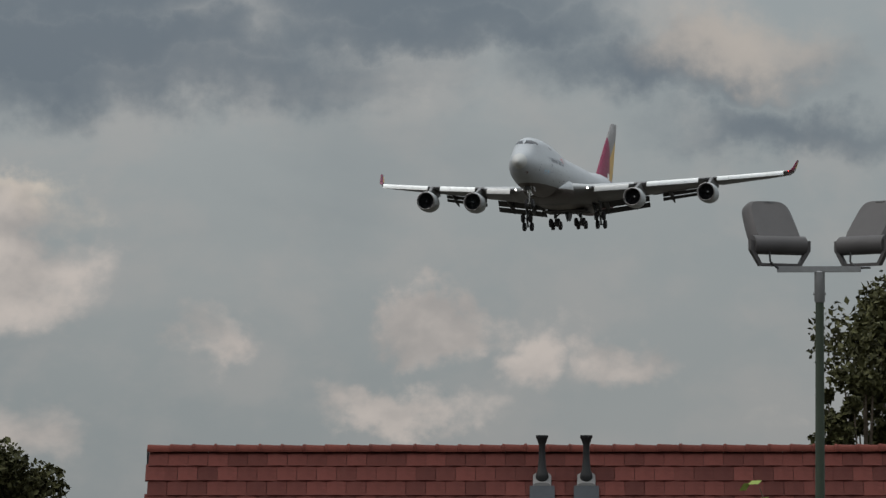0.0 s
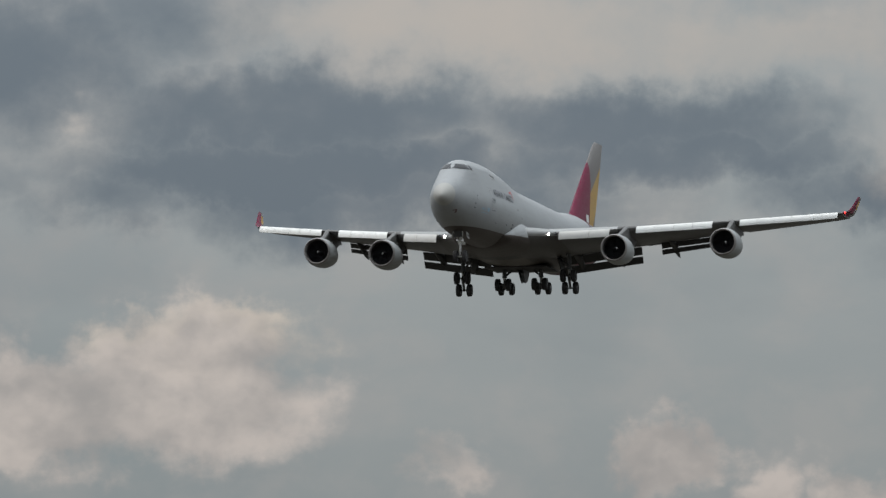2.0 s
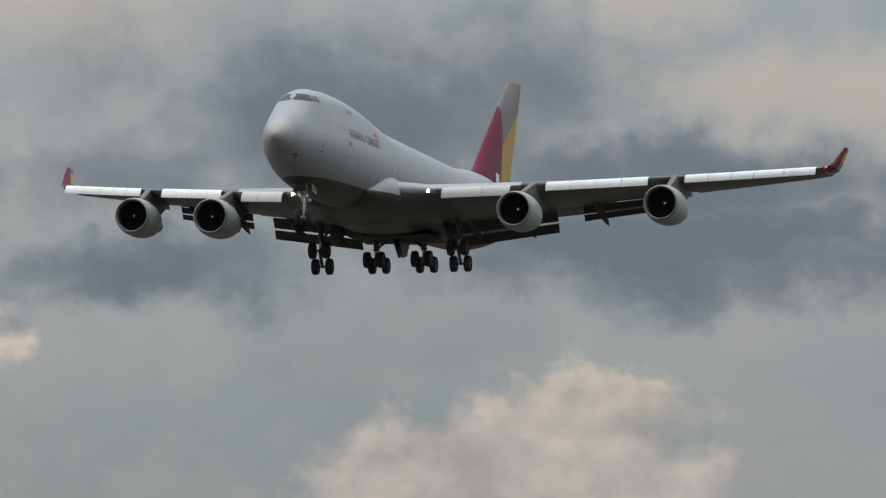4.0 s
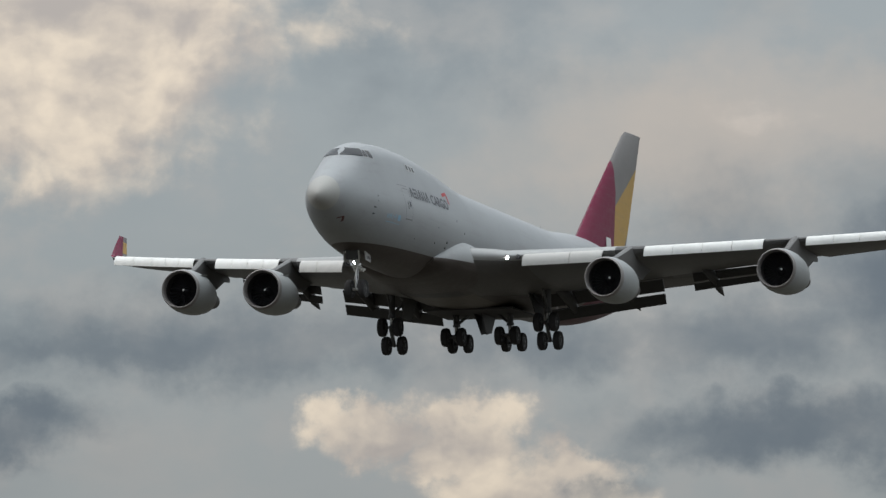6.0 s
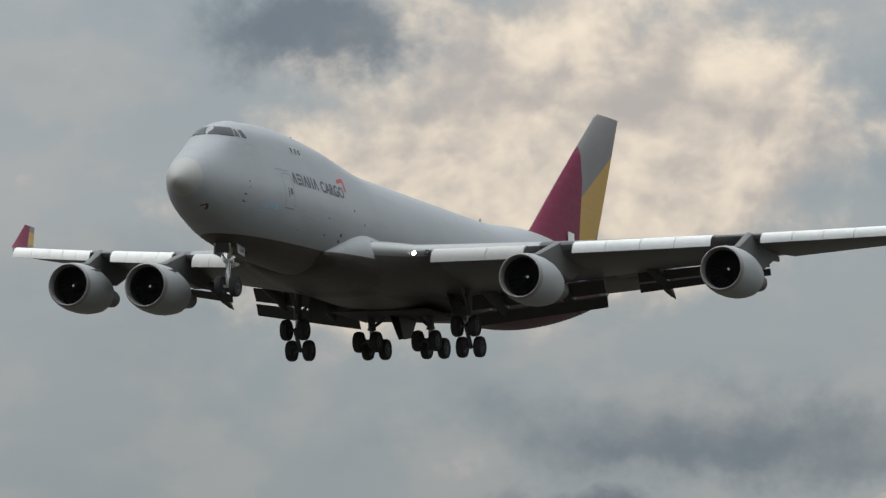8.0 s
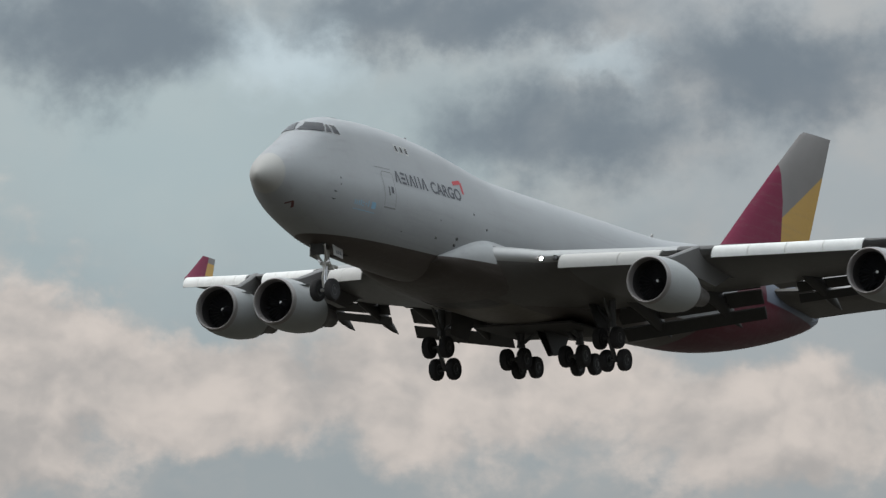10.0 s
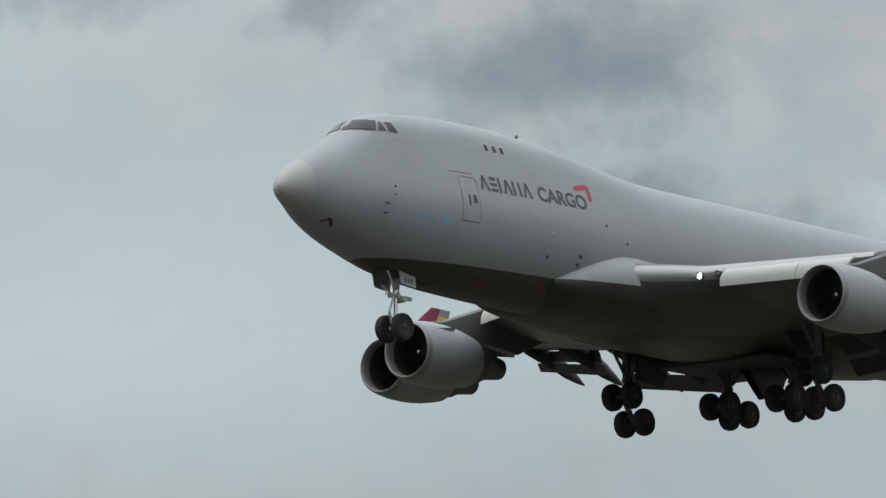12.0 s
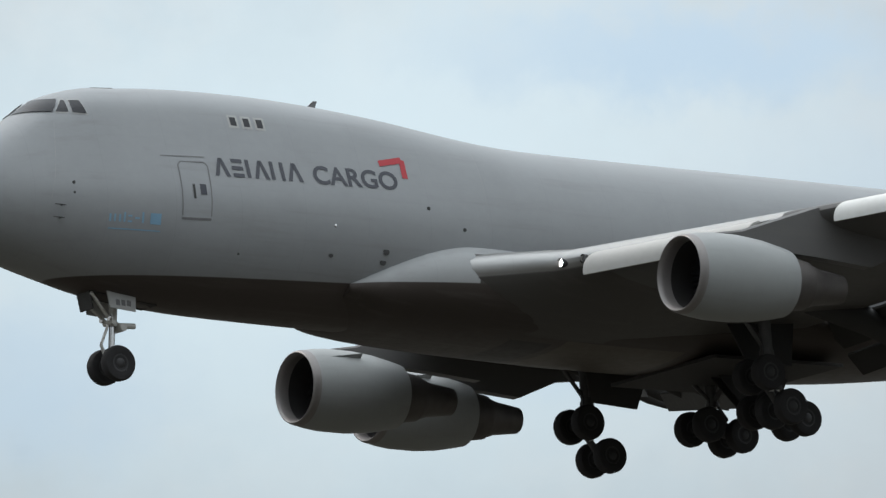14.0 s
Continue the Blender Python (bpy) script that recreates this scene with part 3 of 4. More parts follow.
        part("landing_light", turned([(-0.04, 0.125), (0.0, 0.13), (0.03, 0.09), (0.04, 0.01)], c, aim, 16), M["lamp"] if glow else M["lens"], panel, "lit landing light" if glow else "unlit landing light")
    return panel


BLADES = {}


def blade_mesh():
    """One twisted, cambered fan blade with a thickness, rooted on the engine axis."""
    if "mesh" not in BLADES:
        rings = []
        for r, sweep, w, t in ((0.32, 0.0, 0.045, 0.02), (0.7, 0.01, 0.085, 0.014), (1.0, 0.0, 0.105, 0.010), (1.2, -0.02, 0.115, 0.006)):
            a = radians(35 + 28 * (r - 0.32))
            c, s = math.cos(a) * w, math.sin(a) * w
            rings.append([Vector((-1.42 - sweep + c, -s, r)), Vector((-1.42 - sweep + 0.1 * s, 0.1 * c + t, r)), Vector((-1.42 - sweep - c, s, r)), Vector((-1.42 - sweep - 0.1 * s, -0.1 * c - t, r))])
        bm = loft(rings)
        bmesh.ops.recalc_face_normals(bm, faces=bm.faces)
        BLADES["mesh"] = bpy.data.meshes.new("fan_blade")
        bm.to_mesh(BLADES["mesh"])
        bm.free()
        BLADES["mesh"].materials.append(M["titanium"])
    return BLADES["mesh"]


def engine(jet, y, side, s, z, name="engine"):
    """High-bypass engine; s is the inlet face."""
    o, ax = at(s, side * y, z), (-1, 0, 0.0)
    cowl = part(name, turned([(0.30, 1.38), (0.6, 1.44), (1.2, 1.50), (2.2, 1.50), (3.1, 1.42), (3.9, 1.27), (4.3, 1.18), (4.3, 1.12), (3.5, 1.1)], o, ax, 48, caps=False), M["cowl"], jet, "pale grey high-bypass jet engine under the wing")
    part("inlet_lip", turned([(0.5, 1.17), (0.22, 1.18), (0.07, 1.215), (0.0, 1.275), (0.03, 1.32), (0.14, 1.36), (0.30, 1.382)], o, ax, 48, caps=False), M["lip"], cowl, "dull metal inlet lip")
    part("inlet_duct", turned([(0.5, 1.17), (1.0, 1.20), (1.7, 1.23), (1.75, 0.02)], o, ax, 40, caps=False), M["duct"], cowl)
    spin = part("spinner", turned([(0.95, 0.01), (1.02, 0.10), (1.2, 0.22), (1.42, 0.33), (1.5, 0.34)], o, ax, 20), M["titanium"], cowl)
    part("spinner_mark", turned([(1.03, 0.02), (1.035, 0.075), (1.09, 0.09), (1.13, 0.02)], o + Vector((0.02, 0.10 * side, 0.07)), ax, 10), M["spot"], spin, "white spiral mark")
    part("core_cowl", turned([(3.4, 1.02), (4.3, 0.98), (5.2, 0.84), (5.22, 0.80), (5.7, 0.64), (6.75, 0.50), (6.75, 0.45), (6.2, 0.45)], o, ax, 32, caps=False), M["core"], cowl, "sooted metal core cowl")
    part("exhaust_plug", turned([(6.0, 0.34), (6.5, 0.28), (6.8, 0.14), (6.95, 0.02)], o, ax, 20), M["core"], cowl)
    # pylon up to the wing
    le, wz, chord, thick = wing_row(y)
    rings = []
    for x, lo, hi, w in ((s + 1.1, z + 1.30, z + 1.46, 0.05), (s + 2.6, z + 1.15, z + 1.72, 0.20), (le + 0.2, z + 1.0, wz + 0.22, 0.25), (le + 2.4, z + 0.85, wz - 0.05, 0.24), (le + 4.2, wz - 0.95, wz - 0.3, 0.16), (le + 5.6, wz - 0.8, wz - 0.5, 0.05)):
        hi = max(hi, lo + 0.1)
        rings.append([at(x, side * y + dy * w, zz) for dy, zz in ((-1, lo), (-1, hi - 0.08), (-0.4, hi), (0.4, hi), (1, hi - 0.08), (1, lo))])
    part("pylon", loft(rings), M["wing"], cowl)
    part("chine", slab([o + Vector((-0.7, -side * 1.0, 1.0)), o + Vector((-2.2, -side * 1.0, 1.0)), o + Vector((-2.2, -side * 1.2, 1.22))], 0.03, (0, 1, 1)), M["cowl"], cowl)
    # fan blades, one mesh for all
    for k in range(30):
        b = new("fan_blade", blade_mesh())
        b.parent = cowl
        b.matrix_basis = Matrix.Translation(o) @ Matrix.Rotation(2 * math.pi * k / 30, 4, "X")
    return cowl


def wheel(parent, center, radius=0.64, width=0.46, outward=1):
    c, ax = Vector(center), (0, 1, 0)
    w, r = width / 2, radius
    t = part("wheel", turned([(-w * 0.8, r * 0.55), (-w, r * 0.75), (-w * 0.9, r * 0.93), (-w * 0.45, r), (w * 0.45, r), (w * 0.9, r * 0.93), (w, r * 0.75), (w * 0.8, r * 0.55)], c, ax, 32), M["tyre"], parent, "black rubber wheel")
    part("hub", turned([(-w * 0.88, r * 0.15), (-w * 0.84, r * 0.5), (-w * 0.7, r * 0.52), (w * 0.7, r * 0.52), (w * 0.84, r * 0.5), (w * 0.75, r * 0.3), (w * 0.95, r * 0.2), (w * 0.98, r * 0.05)], c, ax, 20), M["hub"], t, "bare metal hub")
    return t


def bogie(jet, s, y, top, pivot, tilt, side, lean):
    """Four-wheel truck on a leg; tilt in degrees, nose up."""
    a, b = at(s - lean, y, top), at(s, y, pivot)
    mid = a.lerp(b, 0.55)
    leg = part("main_landing_gear", rods((a, mid, 0.22), (mid - (mid - a) * 0.02, mid.lerp(b, 0.12), 0.26)), M["dark_strut"], jet, "four-wheel main landing gear, lowered")
    part("oleo", rods((mid, b, 0.15)), M["strut"], leg, "polished oleo strut")
    d = Vector((math.cos(radians(tilt)), 0, math.sin(radians(tilt)))) * 0.735
    beam = part("truck_beam", rods((b - d * 1.08, b + d * 1.08, 0.13), (b + d + Vector((0, -0.62, 0)), b + d + Vector((0, 0.62, 0)), 0.08), (b - d + Vector((0, -0.62, 0)), b - d + Vector((0, 0.62, 0)), 0.08)), M["dark_strut"], leg)
    for e in (-1, 1):
        for h in (-1, 1):
            wheel(leg, b + d * e + Vector((0, 0.56 * h, 0)))
    part("torque_link", rods((mid + Vector((-0.25, 0, -0.1)), mid.lerp(b, 0.5) + Vector((-0.55, 0, 0)), 0.06), (mid.lerp(b, 0.5) + Vector((-0.55, 0, 0)), b + Vector((-0.2, 0, 0.15)), 0.06)), M["dark_strut"], leg)
    inward = -1 if y > 0 else 1
    part("side_brace", rods((mid, at(s - lean + 0.2, y + inward * 1.5, top - 0.1), 0.10), (mid + Vector((0.1, 0, 0.1)), at(s - lean - 1.4, y, top), 0.08), (mid.lerp(b, 0.3), b + d * 0.8, 0.05)), M["dark_strut"], leg)
    part("brake_line", rods((mid + Vector((0.22, 0.1, 0.2)), b + Vector((0.3, 0.12, 0.35)), 0.025), (b + Vector((0.3, 0.12, 0.35)), b + Vector((0.05, 0.1, 0.05)), 0.025)), M["hole"], leg)
    return leg


def nose_gear(jet):
    top, axle = at(8.2, 0, -2.3), at(8.03, 0, -5.13)
    mid = top.lerp(axle, 0.52)
    leg = part("nose_landing_gear", rods((top, mid, 0.15), (mid + (top - mid) * 0.1, mid, 0.19)), M["strut"], jet, "two-wheel nose landing gear, lowered")
    part("oleo", rods((mid, axle, 0.10)), M["chrome"], leg, "polished oleo strut")
    part("axle", rods((axle + Vector((0, -0.6, 0)), axle + Vector((0, 0.6, 0)), 0.09)), M["strut"], leg)
    for h in (-1, 1):
        wheel(leg, axle + Vector((0, 0.46 * h, 0)), 0.62, 0.42)
    part("drag_brace", rods((mid + Vector((0.15, 0.14, 0.15)), at(7.0, 0.45, -2.75), 0.06), (mid + Vector((0.15, -0.14, 0.15)), at(7.0, -0.45, -2.75), 0.06)), M["strut"], leg)
    part("torque_link", rods((mid + Vector((0.20, 0.05, 0.05)), mid.lerp(axle, 0.5) + Vector((0.46, 0.05, 0)), 0.05), (mid.lerp(axle, 0.5) + Vector((0.46, 0.05, 0)), axle + Vector((0.14, 0, 0.1)), 0.06)), M["strut"], leg)
    part("steering_unit", rods((mid + Vector((0.12, -0.3, 0.12)), mid + Vector((0.12, 0.3, 0.12)), 0.10), (mid + Vector((-0.1, 0.22, 0.0)), mid + Vector((-0.75, 0.22, 0.03)), 0.10), (mid + Vector((-0.1, -0.22, 0.0)), mid + Vector((-0.6, -0.22, 0.03)), 0.10), (mid + Vector((-0.25, -0.3, -0.06)), mid + Vector((-0.25, 0.34, -0.06)), 0.13)), M["strut"], leg)
    for h in (-0.25, 0.25):
        part("taxi_lamp", turned([(-0.08, 0.05), (0.0, 0.12), (0.05, 0.12), (0.06, 0.02)], mid + Vector((0.26, h, 0.25)), (1, 0, 0), 14), M["chrome"], leg, "round taxi lamp")
    part("hose", rods((mid + Vector((0.15, 0.08, 0.3)), mid.lerp(axle, 0.6) + Vector((0.17, 0.1, 0)), 0.022), (mid + Vector((-0.12, -0.1, 0.4)), axle + Vector((-0.1, -0.12, 0.5)), 0.022)), M["hole"], leg)
    for h in (-1, 1):
        door = part("gear_door", slab([at(7.45, 0.70 * h, -2.66), at(8.62, 0.70 * h, -2.8), at(8.58, 0.76 * h, -3.36), at(7.55, 0.76 * h, -3.28)], 0.05, (0, 1, 0), 0.015), M["frame"], leg, "white nose gear door")
        if h > 0:
            for k in range(3):
                part("number_bar", slab([at(7.80 + 0.22 * k, 0.755, -2.97), at(7.95 + 0.22 * k, 0.755, -2.99), at(7.95 + 0.22 * k, 0.775, -3.19), at(7.80 + 0.22 * k, 0.775, -3.17)], 0.02, (0, 1, 0)), M["line"], door, "dark number bar")
    part("front_door", slab([at(6.95, -0.42, -2.6), at(6.95, 0.42, -2.6), at(7.1, 0.42, -3.3), at(7.1, -0.42, -3.3)], 0.05, (1, 0, 0.2), 0.015), M["flap"], leg, "dark front gear door")
    part("bay", slab([at(7.0, -0.5, -2.66), at(9.6, -0.5, -2.95), at(9.6, 0.5, -2.95), at(7.0, 0.5, -2.66)], 0.12, (0, 0, 1)), M["well"], leg)
    return leg


def text_sheet(words, s0, s1, z0, z1, mat, parent, label):
    """Flat letters in the built-in font, laid on the port skin between two stations and heights."""
    curve = bpy.data.curves.new("lettering", "FONT")
    curve.body, curve.offset, curve.resolution_u = words, 0.022, 4
    temp = bpy.data.objects.new("lettering", curve)
    scene.collection.objects.link(temp)
    bpy.context.view_layer.update()
    me = bpy.data.meshes.new_from_object(temp.evaluated_get(bpy.context.evaluated_depsgraph_get()))
    bpy.data.objects.remove(temp)
    xs, ys = [v.co.x for v in me.vertices], [v.co.y for v in me.vertices]
    bm = bmesh.new()
    bm.from_mesh(me)
    for v in bm.verts:
        a = (v.co.x - min(xs)) / (max(xs) - min(xs))
        b = (v.co.y - min(ys)) / (max(ys) - min(ys))
        v.co = hull_side(s0 + (s1 - s0) * a, z0 + (z1 - z0) * b + LETTER_RISE * (s0 + (s1 - s0) * a - 10.6), 0.014)
    return part("lettering", bm, mat, parent, label)


LETTER_RISE = 0.022


def build_airliner():
    jet = tagged(new("airliner"), "white four-engine cargo jet airliner landing with its gear down", "airplane")
    stations = [0.0, 0.04, 0.10, 0.22, 0.40, 0.7, 1.0] + [1.25 + 0.35 * i for i in range(43)] + [16.5 + 0.75 * i for i in range(20)] + [32 + 1.0 * i for i in range(36)] + [67.5, 68, 68.4]
    n = 72
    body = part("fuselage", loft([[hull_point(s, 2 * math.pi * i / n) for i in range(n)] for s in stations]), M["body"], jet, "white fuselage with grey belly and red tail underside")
    for side in (1, -1):
        wing(jet, side)
        engine(jet, 12.05, side, 23.28, -2.69)
        engine(jet, 21.25, side, 32.46, -1.18)
        # tailplane
        rings = []
        for y, s0, c, z in ((1.2, 57.4, 8.6, 2.6), (3, 58.9, 7.5, 2.8), (11.0, 66.2, 2.8, 3.75)):
            rings.append([at(s0 + c * x, side * y, z + h * c - 0.03 * x * c) for x, h in ((0, 0), (0.05, 0.03), (0.3, 0.05), (1, 0.003), (1, -0.003), (0.3, -0.05), (0.05, -0.03))])
        part("tailplane", loft(rings), M["wing"], jet)
    # belly and wing-root fairing
    rings = []
    sections = [(16.2, 2.55, -2.55, -1.75), (17.2, 3.05, -3.05, -1.05), (18.4, 3.4, -3.25, -0.38), (19.6, 3.68, -3.33, 0.03), (20.75, 3.85, -3.38, 0.2), (23, 4.0, -3.42, 0.1), (28, 4.0, -3.45, -0.3), (36, 3.9, -3.3, -0.7), (39, 3.6, -3.1, -0.9), (42, 2.9, -2.75, -1.4), (44, 2.0, -2.5, -1.9)]
    for s, w, zb, zt in smooth_rows(sections, 5):
        c, hgt = (zb + zt) / 2, (zt - zb) / 2
        rings.append([at(s, w * (abs(math.cos(t)) ** 0.82) * (1 if math.cos(t) >= 0 else -1), c + hgt * (abs(math.sin(t)) ** 0.92) * (1 if math.sin(t) >= 0 else -1)) for t in (2 * math.pi * i / 96 for i in range(96))])
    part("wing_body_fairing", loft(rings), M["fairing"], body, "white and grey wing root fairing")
    # fin and rudder
    rings = []
    for z, s0, s1 in ((3.6, 52.6, 65.75), (4.6, 54.6, 66.2), (5.0, 55.3, 66.35), (8.0, 58.8, 67.55), (11, 62.4, 68.7), (13.6, 65.6, 69.7), (13.9, 66.18, 69.86)):
        c = s1 - s0
        k = 0.35 if z > 13.8 else 1
        rings.append([at(s0 + c * x, h * c * k, z + 0.14 * x * (z > 11)) for x, h in ((0, 0), (0.03, 0.022), (0.12, 0.042), (0.35, 0.055), (0.68, 0.03), (1, 0.002), (1, -0.002), (0.68, -0.03), (0.35, -0.055), (0.12, -0.042), (0.03, -0.022))])
    fin = part("tail_fin", loft(rings), M["fin"], jet, "tail fin in red, grey and yellow bands")
    part("emblem", slab([at(60.2, 0.62, 4.7), at(61.3, 0.60, 4.7), at(61.3, 0.56, 5.5), at(60.2, 0.58, 5.5)], 0.04, (0, 1, 0)), M["slat"], fin, "small white panel")
    # gear
    nose_gear(jet)
    for side in (1, -1):
        bogie(jet, 31.66, side * 5.55, -1.9, -5.06, 51, side, 0.2)
        bogie(jet, 34.65, side * 1.92, -2.8, -5.08, 11, side, 0.3)
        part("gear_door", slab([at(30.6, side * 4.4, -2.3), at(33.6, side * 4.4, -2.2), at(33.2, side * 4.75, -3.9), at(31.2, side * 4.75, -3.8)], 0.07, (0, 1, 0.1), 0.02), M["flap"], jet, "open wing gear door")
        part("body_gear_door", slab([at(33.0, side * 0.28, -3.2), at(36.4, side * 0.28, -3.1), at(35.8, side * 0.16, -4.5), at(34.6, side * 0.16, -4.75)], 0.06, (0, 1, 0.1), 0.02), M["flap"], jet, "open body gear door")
    part("gear_bay", slab([at(31.0, -3.2, -3.44), at(36.6, -3.2, -3.32), at(36.6, 3.2, -3.32), at(31.0, 3.2, -3.44)], 0.12, (0, 0, 1)), M["well"], jet)
    # cockpit glazing, six panes
    panes = [
        [(4.10, smooth_table(SHAPE, 4.10)[1] - 0.003), (5.02, 3.15), (5.40, 3.68), (4.82, smooth_table(SHAPE, 4.82)[1] - 0.003)],
        [(5.13, 3.17), (5.56, 3.17), (5.60, 3.66), (5.50, 3.66)],
        [(5.70, 3.17), (6.20, 3.14), (6.10, 3.68), (5.74, 3.66)],
    ]
    for side in (1, -1):
        for k, quad in enumerate(panes):
            cs, cz = sum(q[0] for q in quad) / 4, sum(q[1] for q in quad) / 4
            grown = [(cs + (q[0] - cs) * 1.09, cz + (q[1] - cz) * 1.15) for q in quad]
            if k:
                rim = part("window_frame", skin_patch(grown, 0.008, side), M["frame"], body)
                part("cockpit_window", skin_patch(quad, 0.016, side), M["glass"], rim, "dark cockpit window pane")
            else:
                part("cockpit_window", skin_patch(quad, 0.045, side, nu=14, nv=10), M["glass"], body, "dark windscreen pane")
    # upper deck windows
    for s in (11.83, 12.36, 12.88):
        rim = part("window_frame", box_patch(s - 0.2, s + 0.2, 3.1, 3.58, proud=0.008, nu=4, nv=4), M["frame"], body)
        part("cabin_window", box_patch(s - 0.12, s + 0.12, 3.18, 3.5, proud=0.016, nu=4, nv=4), M["glass"], rim)
    # crew door
    door = part("crew_door", box_patch(9.22, 10.28, -0.40, 1.60, proud=0.006), M["body"], body, "white crew door with dark outline")
    part("outline", skin_loop([(9.15, -0.34), (9.20, 1.48), (9.32, 1.62), (10.24, 1.66), (10.36, 1.52), (10.26, -0.30)], 0.04), M["line"], door)
    part("sill", skin_loop([(9.12, -0.44), (10.26, -0.40)], 0.08), M["line"], door)
    part("door_window", box_patch(9.88, 10.12, 0.45, 0.82, proud=0.02, nu=3, nv=3), M["letter"], door)
    part("handle", box_patch(9.60, 9.69, 0.28, 0.80, proud=0.02, nu=2, nv=2), M["hole"], door)
    part("panel_seam", skin_loop([(8.6, 1.78), (10.3, 1.86)], 0.03), M["line"], body)
    # name drawn as plain bars, then the readable word
    for k, kind in enumerate(("lean", "flat", "post", "lean", "pair", "lean")):
        s0 = 10.60 + (0, 0.70, 1.26, 1.56, 2.24, 2.90)[k]
        rise = 1.20 + LETTER_RISE * (s0 - 10.6)
        strokes = {
            "lean": [[(0, 0), (0.15, 0), (0.36, 0.68), (0.23, 0.68)], [(0.46, 0), (0.61, 0), (0.38, 0.68), (0.25, 0.68)]],
            "flat": [[(0.02, 0.0), (0.46, 0.0), (0.46, 0.14), (0.02, 0.14)], [(0.02, 0.27), (0.46, 0.27), (0.46, 0.41), (0.02, 0.41)], [(0.02, 0.54), (0.46, 0.54), (0.46, 0.68), (0.02, 0.68)]],
            "post": [[(0.02, 0), (0.16, 0), (0.16, 0.68), (0.02, 0.68)]],
            "pair": [[(0.0, 0), (0.14, 0), (0.14, 0.68), (0.0, 0.68)], [(0.40, 0), (0.54, 0), (0.54, 0.68), (0.40, 0.68)]],
        }[kind]
        for quad in strokes:
            part("name_bar", skin_patch([(s0 + a, rise + b) for a, b in quad], 0.014, 1, 2, 3), M["letter"], body, "plain dark lettering bar")
    text_sheet("CARGO", 14.55, 18.0, 1.16, 1.86, M["letter"], body, "dark blue-grey lettering")
    # red corner emblem
    mark = part("emblem", skin_loop([(17.4, 2.28), (18.38, 2.50), (18.36, 1.80)], 0.22, 0.016), M["mark"], body, "red corner-shaped emblem")
    for s0, s1, z0, z1 in ((6.45, 6.52, -0.70, -0.45), (6.62, 6.69, -0.70, -0.45), (6.80, 6.87, -0.70, -0.45), (6.97, 7.04, -0.70, -0.38), (7.12, 7.28, -0.70, -0.64), (7.12, 7.28, -0.52, -0.46), (7.38, 7.55, -0.58, -0.52), (7.64, 7.71, -0.70, -0.34), (7.95, 8.35, -0.72, -0.35), (6.45, 8.35, -0.95, -0.91)):
        part("emblem_bar", box_patch(s0, s1, z0, z1, proud=0.012, nu=2, nv=2), M["sky_mark"], body, "pale blue lettering bar")
    for loop in ([(4.96, 2.75), (4.72, 1.4), (4.40, 0.0), (4.15, -1.0)], [(1.22, 1.1), (1.28, 0.2), (1.42, -0.6)], [(21.6, 3.2), (21.6, 2.0), (21.55, 0.6)]):
        part("skin_seam", skin_loop(loop, 0.018, 0.006), M["seam"], body)
    # vents, probes, ports
    for s, z, r in ((19.08, 0.76, 0.07), (20.52, 0.12, 0.07), (15.14, -1.19, 0.09), (17.34, -0.89, 0.13), (17.28, -1.24, 0.13), (11.5, -1.43, 0.04), (5.19, 0.55, 0.06), (5.19, 0.20, 0.045)):
        c = hull_side(s, z, 0.0)
        part("vent", turned([(-0.02, r * 0.9), (0.012, r), (0.016, r * 0.5)], c, (0, 1, 0), 12), M["hole"], body)
    for z in (-0.27, -0.69):
        a = hull_side(4.72, z, 0.0)
        part("probe", rods((a, a + Vector((0, 0.13, 0)), 0.025), (a + Vector((-0.12, 0.13, 0)), a + Vector((0.3, 0.13, 0)), 0.018)), M["hole"], body)
    part("antenna", slab([at(16.1, 0, 4.56), at(16.5, 0, 4.54), at(16.62, 0, 4.9), at(16.48, 0, 4.9)], 0.05, (0, 1, 0)), M["line"], body, "dark blade antenna")
    part("antenna", slab([at(46.2, 0, 3.98), at(46.8, 0, 3.98), at(46.85, 0, 4.4), at(46.7, 0, 4.4)], 0.05, (0, 1, 0)), M["frame"], body)
    part("hatch", slab([at(7.2, -0.3, 4.38), at(8.1, -0.3, 4.45), at(8.1, 0.3, 4.45), at(7.2, 0.3, 4.38)], 0.09, (0, 0, 1), 0.01), M["frame"], body)
    part("chin_mark", skin_loop([(2.2, -1.26), (2.4, -1.14), (2.72, -1.42)], 0.09, 0.012), M["chin"], body, "small red chin emblem")
    part("root_light", turned([(-0.03, 0.05), (0.02, 0.055), (0.03, 0.02)], hull_side(15.2, -0.2, 0.0), (0, 1, 0), 10), M["chrome"], body)
    return jet


airliner = build_airliner()


# ---- ground ----
M["grass"] = material("rough_grass", (0.052, 0.047, 0.037), 0.9, 0, 3.0, 0.25, 0.05, 0.3, 0.6, 8.0)


def ground_sheet():
    bm = bmesh.new()
    bmesh.ops.create_grid(bm, x_segments=40, y_segments=40, size=4500)
    ob = part("ground", bm, M["grass"], None, "flat dark grassland reaching the horizon")
    tagged(ob, category="ground", kind="structure")


ground_sheet()


# ---- houses ----
def varied(name, base, amount, rough=0.85, bump=0.4):
    """A fired-clay or leaf surface whose tone changes from piece to piece."""
    m = material(name, base, rough, 0, 30, 0.2, 4, 0.3, bump, 60, gloss=0.08)
    nt = m.node_tree
    shader = nt.nodes["Principled BSDF"]
    color = shader.inputs["Base Color"].links[0].from_socket
    info = nt.nodes.new("ShaderNodeObjectInfo").outputs["Random"]
    tone = nt.nodes.new("ShaderNodeMapRange")
